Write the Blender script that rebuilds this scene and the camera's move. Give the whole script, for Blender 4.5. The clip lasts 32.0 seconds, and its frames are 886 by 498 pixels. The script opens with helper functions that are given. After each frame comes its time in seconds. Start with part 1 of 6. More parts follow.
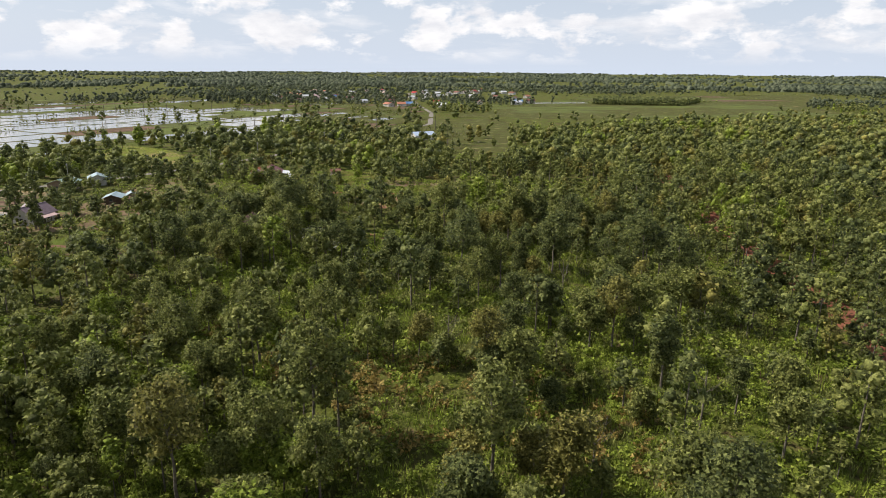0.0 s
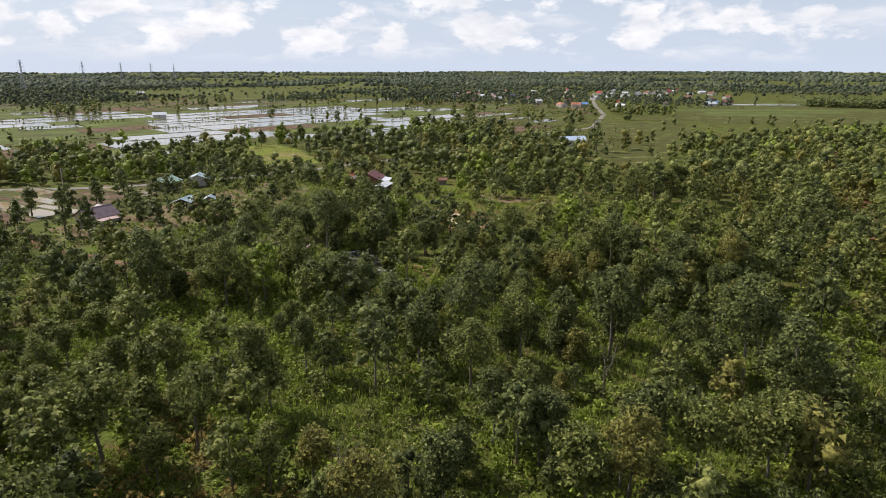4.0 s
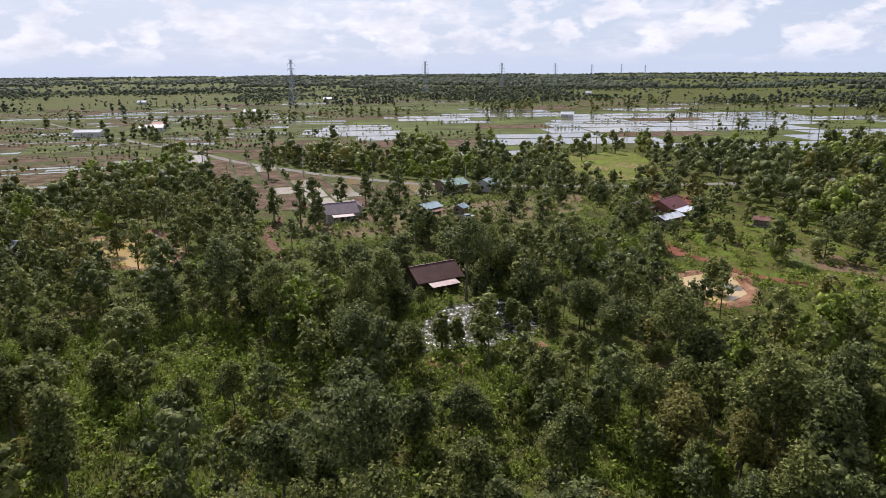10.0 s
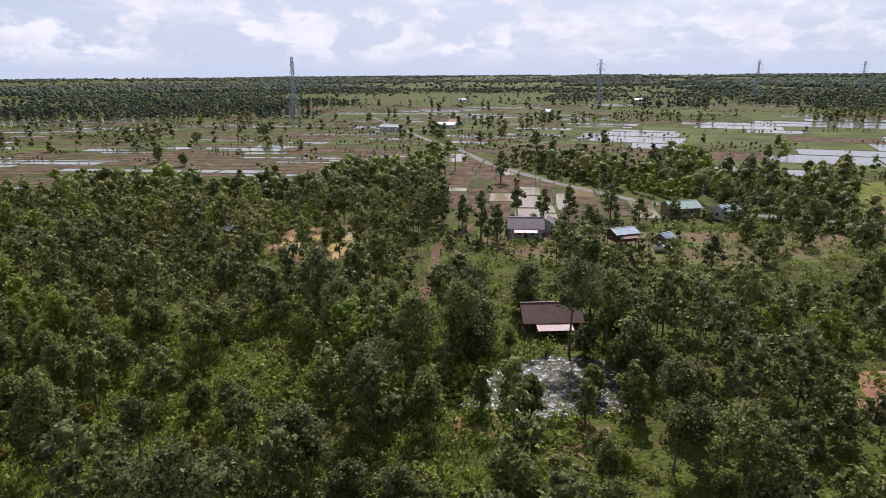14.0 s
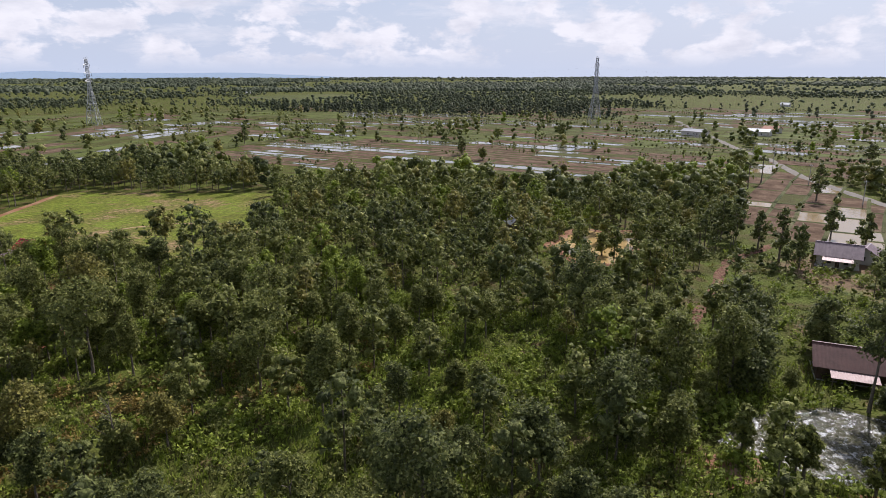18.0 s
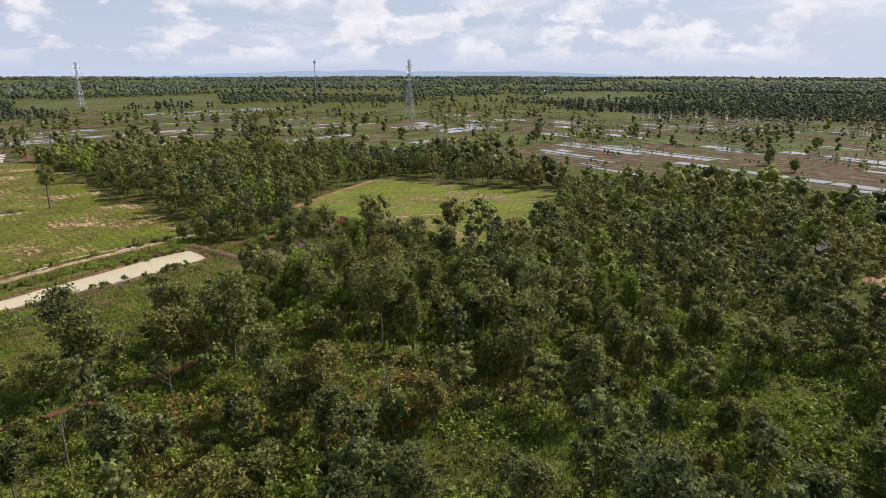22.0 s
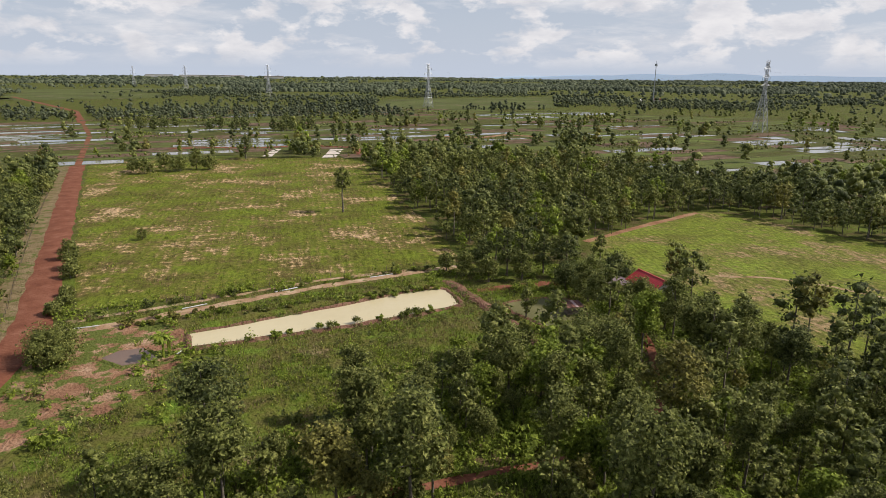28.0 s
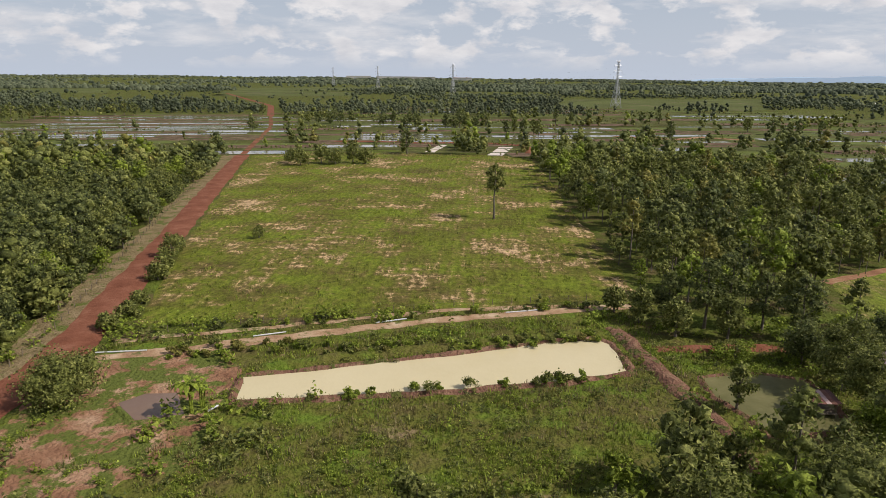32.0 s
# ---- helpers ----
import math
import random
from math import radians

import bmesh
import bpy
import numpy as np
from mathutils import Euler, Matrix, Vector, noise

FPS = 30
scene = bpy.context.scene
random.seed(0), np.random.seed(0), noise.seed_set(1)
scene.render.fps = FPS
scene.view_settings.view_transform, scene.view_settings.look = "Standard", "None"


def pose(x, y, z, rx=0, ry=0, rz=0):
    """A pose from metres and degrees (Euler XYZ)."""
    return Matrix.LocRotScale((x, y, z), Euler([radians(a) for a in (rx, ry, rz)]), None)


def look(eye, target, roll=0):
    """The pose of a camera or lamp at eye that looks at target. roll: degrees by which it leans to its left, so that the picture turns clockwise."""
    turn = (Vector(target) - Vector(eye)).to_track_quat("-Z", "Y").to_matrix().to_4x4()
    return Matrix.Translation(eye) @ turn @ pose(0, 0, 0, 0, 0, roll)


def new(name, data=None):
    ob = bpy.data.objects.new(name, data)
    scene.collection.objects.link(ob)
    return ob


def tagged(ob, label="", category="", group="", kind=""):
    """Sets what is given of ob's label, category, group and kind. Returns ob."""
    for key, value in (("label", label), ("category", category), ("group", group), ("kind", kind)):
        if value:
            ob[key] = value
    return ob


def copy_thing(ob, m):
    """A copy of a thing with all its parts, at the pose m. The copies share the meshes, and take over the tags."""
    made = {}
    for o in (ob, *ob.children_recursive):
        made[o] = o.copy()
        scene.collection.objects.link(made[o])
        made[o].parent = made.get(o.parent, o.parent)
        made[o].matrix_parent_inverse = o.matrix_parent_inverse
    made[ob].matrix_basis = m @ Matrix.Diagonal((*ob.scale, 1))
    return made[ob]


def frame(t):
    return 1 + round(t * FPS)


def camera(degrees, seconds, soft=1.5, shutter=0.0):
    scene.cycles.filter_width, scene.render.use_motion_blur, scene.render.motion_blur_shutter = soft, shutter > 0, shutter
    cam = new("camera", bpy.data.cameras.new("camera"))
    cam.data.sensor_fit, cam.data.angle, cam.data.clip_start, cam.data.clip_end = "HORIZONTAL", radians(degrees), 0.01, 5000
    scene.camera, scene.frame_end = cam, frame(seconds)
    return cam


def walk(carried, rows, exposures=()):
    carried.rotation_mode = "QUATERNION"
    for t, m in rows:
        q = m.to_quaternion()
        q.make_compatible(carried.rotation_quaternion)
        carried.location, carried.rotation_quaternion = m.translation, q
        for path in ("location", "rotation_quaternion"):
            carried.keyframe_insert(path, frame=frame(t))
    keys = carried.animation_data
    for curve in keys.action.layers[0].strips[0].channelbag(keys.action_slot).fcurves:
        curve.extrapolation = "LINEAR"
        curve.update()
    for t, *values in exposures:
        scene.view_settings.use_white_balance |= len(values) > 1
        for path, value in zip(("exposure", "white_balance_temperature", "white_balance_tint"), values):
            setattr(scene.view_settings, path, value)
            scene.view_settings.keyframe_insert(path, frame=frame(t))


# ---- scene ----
cam = camera(68.1, 32.0, soft=0.75)
PATH = (
    (0.0, 5.16, 83.95, 46.66, -179.00, 15.45, 0.41),
    (0.5, 1.69, 78.28, 46.59, -178.59, 15.43, 0.44),
    (1.0, -1.79, 72.52, 46.52, -177.36, 15.45, 0.38),
    (1.5, -5.45, 66.67, 46.38, -173.55, 15.51, 0.25),
    (2.0, -9.22, 60.70, 46.17, -169.65, 15.53, 0.10),
    (2.5, -12.82, 54.98, 45.83, -168.33, 15.50, 0.06),
    (3.0, -16.40, 49.33, 45.53, -166.52, 15.50, -0.06),
    (3.5, -19.70, 43.76, 45.30, -164.34, 15.53, -0.08),
    (5.5, -29.90, 22.33, 44.77, -153.10, 15.35, -0.00),
    (6.0, -32.95, 16.70, 44.73, -149.91, 15.32, -0.04),
    (6.5, -35.98, 11.08, 44.69, -146.69, 15.29, -0.02),
    (7.0, -38.63, 5.21, 44.65, -143.45, 15.28, -0.05),
    (7.5, -40.75, -0.78, 44.53, -140.17, 15.25, -0.14),
    (8.0, -42.43, -6.93, 44.34, -136.66, 15.25, -0.16),
    (8.5, -43.97, -12.99, 44.13, -133.08, 15.25, -0.19),
    (9.0, -45.29, -19.30, 43.95, -129.54, 15.27, -0.26),
    (9.5, -46.19, -25.87, 43.85, -125.98, 15.28, -0.35),
    (10.0, -46.86, -32.35, 43.80, -122.37, 15.28, -0.44),
    (10.5, -47.06, -38.65, 43.91, -118.62, 15.30, -0.82),
    (11.0, -47.28, -44.69, 44.17, -114.83, 15.33, -0.83),
    (11.5, -47.34, -50.59, 44.42, -110.61, 15.31, -0.94),
    (12.0, -47.10, -56.12, 44.60, -107.00, 15.29, -0.54),
    (12.5, -46.54, -61.55, 44.79, -103.66, 15.26, -0.69),
    (13.0, -45.99, -66.20, 45.04, -100.56, 15.24, -0.58),
    (13.5, -45.68, -69.95, 45.31, -97.41, 15.22, -0.47),
    (14.0, -45.49, -72.77, 45.56, -94.33, 15.19, -0.40),
    (14.5, -45.35, -74.56, 45.71, -91.31, 15.16, -0.40),
    (16.5, -45.50, -75.54, 45.77, -78.97, 15.07, -0.15),
    (17.0, -45.29, -75.48, 45.74, -75.59, 15.08, -0.06),
    (17.5, -44.89, -75.46, 45.72, -72.19, 15.07, -0.14),
    (18.0, -44.78, -75.48, 45.72, -68.88, 15.06, -0.10),
    (18.5, -44.77, -75.48, 45.80, -65.65, 15.04, -0.08),
    (19.0, -44.78, -75.40, 45.94, -62.41, 15.06, -0.03),
    (19.5, -44.84, -75.34, 46.07, -59.17, 15.09, 0.03),
    (20.0, -44.71, -75.28, 46.12, -55.88, 15.07, 0.05),
    (20.5, -44.70, -75.22, 46.23, -52.54, 15.09, 0.09),
    (21.0, -44.72, -75.34, 46.38, -49.22, 15.11, 0.13),
    (21.5, -44.52, -75.58, 46.54, -46.30, 15.13, 0.06),
    (22.0, -43.76, -75.23, 46.69, -44.08, 15.15, 0.03),
    (22.5, -42.46, -74.16, 46.80, -43.93, 15.16, 0.07),
    (23.0, -40.74, -72.57, 46.92, -43.92, 15.16, 0.17),
    (23.5, -38.68, -70.67, 47.05, -43.90, 15.17, 0.18),
    (24.0, -36.41, -68.50, 47.18, -43.82, 15.17, 0.23),
    (24.5, -33.82, -65.81, 47.21, -43.18, 15.16, 0.26),
    (26.5, -21.94, -52.37, 46.79, -28.52, 15.05, 0.47),
    (27.0, -18.76, -48.43, 46.78, -24.35, 15.03, 0.49),
    (27.5, -15.73, -44.12, 46.84, -20.19, 15.02, 0.55),
    (28.0, -12.81, -39.60, 46.90, -15.84, 15.04, 0.51),
    (28.5, -10.08, -34.80, 46.91, -11.40, 15.04, 0.49),
    (29.0, -7.61, -29.69, 46.87, -6.99, 15.04, 0.45),
    (29.5, -5.47, -24.47, 46.81, -2.18, 15.02, 0.45),
    (30.0, -3.55, -19.23, 46.59, 0.05, 14.96, 0.45),
    (30.5, -1.99, -14.33, 45.82, 0.06, 14.91, 0.40),
    (31.0, -0.80, -9.51, 44.30, 0.01, 14.92, 0.42),
    (31.5, -0.14, -4.71, 42.22, -0.00, 14.93, 0.53),
    (32.0, -0.00, 0.00, 40.00, 0.00, 14.94, 0.55),
)
walk(cam, [(t, pose(x, y, z, 90 - tilt, 0, turn) @ pose(0, 0, 0, 0, 0, lean)) for t, x, y, z, turn, tilt, lean in PATH],
     exposures=((0.0, 0.14, 6500, 12), (4.0, 0.09, 6350, 13), (8.0, 0.06, 6150, 15), (13.0, -0.02, 6000, 20), (20.0, -0.06, 6150, 18), (26.0, -0.14, 6400, 14), (32.0, -0.26, 6500, 13)))

# ---- world and sun ----
SUN = Vector((12.0, -2.5, 11.5)).normalized()


def sky_world():
    world = bpy.data.worlds.new("sky")
    scene.world = world
    world.use_nodes = True
    nt = world.node_tree
    nt.nodes.clear()
    out = nt.nodes.new("ShaderNodeOutputWorld")
    back = nt.nodes.new("ShaderNodeBackground")
    sky = nt.nodes.new("ShaderNodeTexSky")
    sky.sky_type = "NISHITA"
    sky.sun_disc = False
    sky.sun_elevation = math.asin(SUN.z)
    sky.sun_rotation = math.atan2(SUN.x, SUN.y)
    sky.air_density, sky.dust_density, sky.ozone_density = 1.0, 1.6, 1.5
    coord = nt.nodes.new("ShaderNodeTexCoord")
    split = nt.nodes.new("ShaderNodeSeparateXYZ")
    nt.links.new(coord.outputs["Generated"], split.inputs[0])

    def ramp(source, stops):
        r = nt.nodes.new("ShaderNodeValToRGB")
        for i, (pos, col) in enumerate(stops):
            e = r.color_ramp.elements[i] if i < 2 else r.color_ramp.elements.new(pos)
            e.position, e.color = pos, (*col, 1)
        nt.links.new(source, r.inputs["Fac"])
        return r.outputs["Color"]

    def noised(scale, detail, rough, stretch, shift=0.0, twist=0.0):
        m = nt.nodes.new("ShaderNodeMapping")
        m.inputs["Scale"].default_value = (1, 1, stretch)
        m.inputs["Location"].default_value = (shift, 0, 0)
        nt.links.new(coord.outputs["Generated"], m.inputs["Vector"])
        n = nt.nodes.new("ShaderNodeTexNoise")
        n.inputs["Scale"].default_value, n.inputs["Detail"].default_value = scale, detail
        n.inputs["Roughness"].default_value, n.inputs["Distortion"].default_value = rough, twist
        nt.links.new(m.outputs["Vector"], n.inputs["Vector"])
        return n.outputs["Fac"]

    def mixed(fac, a, b):
        x = nt.nodes.new("ShaderNodeMix")
        x.data_type = "RGBA"
        if isinstance(fac, float):
            x.inputs[0].default_value = fac
        else:
            nt.links.new(fac, x.inputs[0])
        for k, v in ((6, a), (7, b)):
            if isinstance(v, tuple):
                x.inputs[k].default_value = (*v, 1)
            else:
                nt.links.new(v, x.inputs[k])
        return x

    # pale haze low over the horizon, blue above
    haze = ramp(split.outputs["Z"], ((0.0, (0.92,) * 3), (0.10, (0.72,) * 3), (0.35, (0.12,) * 3)))
    clear = mixed(haze, sky.outputs[0], (7.7, 8.7, 10.1)).outputs[2]
    # heaped clouds low down, thin streaks higher, open blue overhead
    puffs = ramp(noised(12.0, 10.0, 0.56, 2.0, 0.0, 0.12), ((0.485, (0,) * 3), (0.565, (1,) * 3)))
    streaks = ramp(noised(5.0, 8.0, 0.6, 5.0, 4.0, 0.15), ((0.50, (0,) * 3), (0.68, (0.75,) * 3)))
    tone = ramp(noised(15.0, 6.0, 0.6, 2.6, 2.0), ((0.34, (9.0, 9.2, 9.6)), (0.60, (11.4, 11.35, 11.3))))
    low = ramp(split.outputs["Z"], ((0.004, (0.0,) * 3), (0.03, (1.0,) * 3), (0.16, (1.0,) * 3), (0.5, (0.35,) * 3)))
    cover = nt.nodes.new("ShaderNodeMix")
    cover.data_type, cover.blend_type = "RGBA", "SCREEN"
    cover.inputs[0].default_value = 1.0
    nt.links.new(puffs, cover.inputs[6])
    nt.links.new(streaks, cover.inputs[7])
    amount = nt.nodes.new("ShaderNodeMix")
    amount.data_type, amount.blend_type = "RGBA", "MULTIPLY"
    amount.inputs[0].default_value = 1.0
    nt.links.new(cover.outputs[2], amount.inputs[6])
    nt.links.new(low, amount.inputs[7])
    mix = mixed(amount.outputs[2], clear, tone)
    nt.links.new(mix.outputs[2], back.inputs["Color"])
    back.inputs["Strength"].default_value = 0.083
    nt.links.new(back.outputs[0], out.inputs["Surface"])


sky_world()
sun = new("sun", bpy.data.lights.new("sun", "SUN"))
sun.data.energy, sun.data.angle, sun.data.color = 4.8, radians(0.6), (1.0, 0.95, 0.87)
sun.matrix_world = look(SUN * 100, (0, 0, 0))

# ---- materials ----


def material(name, stops, scale, rough=0.85, bump=0.0, bump_scale=4.0, metal=0.0, fine=6.0, spread=(0.3, 0.7), soft_light=0.0, random_mix=0.0,
             second=None, spec=0.06, stretch=None):
    """Colour between stops by two scales of noise over the world, with relief."""
    m = bpy.data.materials.new(name)
    m.use_nodes = True
    nt = m.node_tree
    bsdf = nt.nodes["Principled BSDF"]
    geo = nt.nodes.new("ShaderNodeNewGeometry")
    place = geo.outputs["Position"]
    if stretch:
        mp = nt.nodes.new("ShaderNodeMapping")
        mp.inputs["Rotation"].default_value = (0, 0, radians(stretch[3]))
        mp.inputs["Scale"].default_value = stretch[:3]
        nt.links.new(place, mp.inputs["Vector"])
        place = mp.outputs["Vector"]
    big = nt.nodes.new("ShaderNodeTexNoise")
    big.inputs["Scale"].default_value = scale
    big.inputs["Detail"].default_value = fine
    big.inputs["Roughness"].default_value = 0.65
    nt.links.new(place, big.inputs["Vector"])
    value = big.outputs["Fac"]
    if random_mix:
        isl = geo.outputs["Random Per Island"]
        mx = nt.nodes.new("ShaderNodeMix")
        mx.inputs[0].default_value = random_mix
        nt.links.new(value, mx.inputs[2])
        nt.links.new(isl, mx.inputs[3])
        value = mx.outputs[0]
    ramp = nt.nodes.new("ShaderNodeValToRGB")
    els = ramp.color_ramp.elements
    for i, c in enumerate(stops):
        pos = spread[0] + (spread[1] - spread[0]) * i / max(1, len(stops) - 1)
        e = els[i] if i < 2 else els.new(pos)
        e.position, e.color = pos, (*c, 1)
    nt.links.new(value, ramp.inputs["Fac"])
    colour = ramp.outputs["Color"]
    if second:
        # a second material colour in patches: (colour, scale, low, high)
        n2 = nt.nodes.new("ShaderNodeTexNoise")
        n2.inputs["Scale"].default_value = second[1]
        n2.inputs["Detail"].default_value = 7.0
        n2.inputs["Roughness"].default_value = 0.7
        nt.links.new(place, n2.inputs["Vector"])
        r2 = nt.nodes.new("ShaderNodeValToRGB")
        r2.color_ramp.elements[0].position, r2.color_ramp.elements[1].position = second[2], second[3]
        nt.links.new(n2.outputs["Fac"], r2.inputs["Fac"])
        mx = nt.nodes.new("ShaderNodeMix")
        mx.data_type = "RGBA"
        nt.links.new(r2.outputs["Color"], mx.inputs[0])
        nt.links.new(colour, mx.inputs[6])
        mx.inputs[7].default_value = (*second[0], 1)
        colour = mx.outputs[2]
    nt.links.new(colour, bsdf.inputs["Base Color"])
    bsdf.inputs["Roughness"].default_value = rough
    bsdf.inputs["Metallic"].default_value = metal
    bsdf.inputs["Specular IOR Level"].default_value = spec
    if bump:
        tex = nt.nodes.new("ShaderNodeTexNoise")
        tex.inputs["Scale"].default_value = bump_scale
        tex.inputs["Detail"].default_value = 8.0
        nt.links.new(geo.outputs["Position"], tex.inputs["Vector"])
        b = nt.nodes.new("ShaderNodeBump")
        b.inputs["Strength"].default_value = bump
        b.inputs["Distance"].default_value = 1.0 / bump_scale
        nt.links.new(tex.outputs["Fac"], b.inputs["Height"])
        nt.links.new(b.outputs[0], bsdf.inputs["Normal"])
    if soft_light:
        tr = nt.nodes.new("ShaderNodeBsdfTranslucent")
        nt.links.new(colour, tr.inputs["Color"])
        mixs = nt.nodes.new("ShaderNodeMixShader")
        mixs.inputs[0].default_value = soft_light
        nt.links.new(bsdf.outputs[0], mixs.inputs[1])
        nt.links.new(tr.outputs[0], mixs.inputs[2])
        nt.links.new(mixs.outputs[0], nt.nodes["Material Output"].inputs["Surface"])
    return m


def water(name, shallow, deep, rough=0.06, bump=0.05, scale=0.05):
    m = material(name, (shallow, deep), scale, rough=rough, bump=bump, bump_scale=1.2, spec=0.5)
    return m


def leaves(name, stops, rmix=0.62):
    """Foliage: drifts of colour from tree to tree, leaf-sized light and dark, leaf relief, some light passing through."""
    m = material(name, stops, 0.13, rough=0.55, fine=3.0, soft_light=0.27, random_mix=rmix, spread=(0.2, 0.8), spec=0.17)
    nt = m.node_tree
    bsdf = nt.nodes["Principled BSDF"]
    colour = bsdf.inputs["Base Color"].links[0].from_socket
    geo = nt.nodes.new("ShaderNodeNewGeometry")
    tex = nt.nodes.new("ShaderNodeTexNoise")
    tex.inputs["Scale"].default_value = 2.2
    tex.inputs["Detail"].default_value = 6.0
    tex.inputs["Roughness"].default_value = 0.74
    nt.links.new(geo.outputs["Position"], tex.inputs["Vector"])
    ramp = nt.nodes.new("ShaderNodeValToRGB")
    ramp.color_ramp.elements[0].position, ramp.color_ramp.elements[1].position = 0.36, 0.66
    ramp.color_ramp.elements[0].color, ramp.color_ramp.elements[1].color = (0.36, 0.37, 0.36, 1), (1.6, 1.55, 1.4, 1)
    nt.links.new(tex.outputs["Fac"], ramp.inputs["Fac"])
    mul = nt.nodes.new("ShaderNodeMix")
    mul.data_type, mul.blend_type = "RGBA", "MULTIPLY"
    mul.inputs[0].default_value = 1.0
    nt.links.new(colour, mul.inputs[6])
    nt.links.new(ramp.outputs["Color"], mul.inputs[7])
    nt.links.new(mul.outputs[2], bsdf.inputs["Base Color"])
    bump = nt.nodes.new("ShaderNodeBump")
    bump.inputs["Strength"].default_value = 0.7
    bump.inputs["Distance"].default_value = 0.5
    nt.links.new(tex.outputs["Fac"], bump.inputs["Height"])
    nt.links.new(bump.outputs[0], bsdf.inputs["Normal"])
    return m


LEAF = [leaves("leaf_green", ((0.088, 0.104, 0.03), (0.2, 0.226, 0.057), (0.355, 0.37, 0.118))),
        leaves("leaf_bright", ((0.13, 0.175, 0.022), (0.235, 0.305, 0.04), (0.365, 0.43, 0.075))),
        leaves("leaf_olive", ((0.12, 0.115, 0.034), (0.245, 0.235, 0.06), (0.39, 0.355, 0.10))),
        leaves("leaf_dark", ((0.058, 0.074, 0.028), (0.147, 0.175, 0.054), (0.275, 0.30, 0.102)))]
RUST = leaves("young_rusty_leaf", ((0.17, 0.12, 0.035), (0.30, 0.22, 0.06), (0.44, 0.34, 0.11)))
STRAW = leaves("dry_straw", ((0.17, 0.14, 0.06), (0.27, 0.225, 0.11), (0.38, 0.32, 0.18)))
# Far foliage: the haze of distance is mixed into its greyed, bluish base colours.
HAZELEAF = leaves("hazed_far_foliage", ((0.085, 0.105, 0.068), (0.14, 0.165, 0.10), (0.20, 0.225, 0.14)), 0.5)
HAZEDARK = leaves("hazed_dark_foliage", ((0.05, 0.066, 0.046), (0.085, 0.105, 0.066), (0.13, 0.15, 0.09)), 0.5)
for m in (HAZELEAF, HAZEDARK):
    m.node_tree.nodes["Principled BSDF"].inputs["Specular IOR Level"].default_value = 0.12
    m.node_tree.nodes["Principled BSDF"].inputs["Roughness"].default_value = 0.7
BARK = material("bark", ((0.10, 0.08, 0.06), (0.24, 0.21, 0.17)), 2.5, bump=0.4, bump_scale=9)
GROUND = material("undergrowth_ground", ((0.07, 0.062, 0.021), (0.092, 0.105, 0.021), (0.12, 0.162, 0.023)), 0.12, bump=0.9, bump_scale=1.3,
                  second=((0.13, 0.092, 0.045), 0.11, 0.52, 0.64))


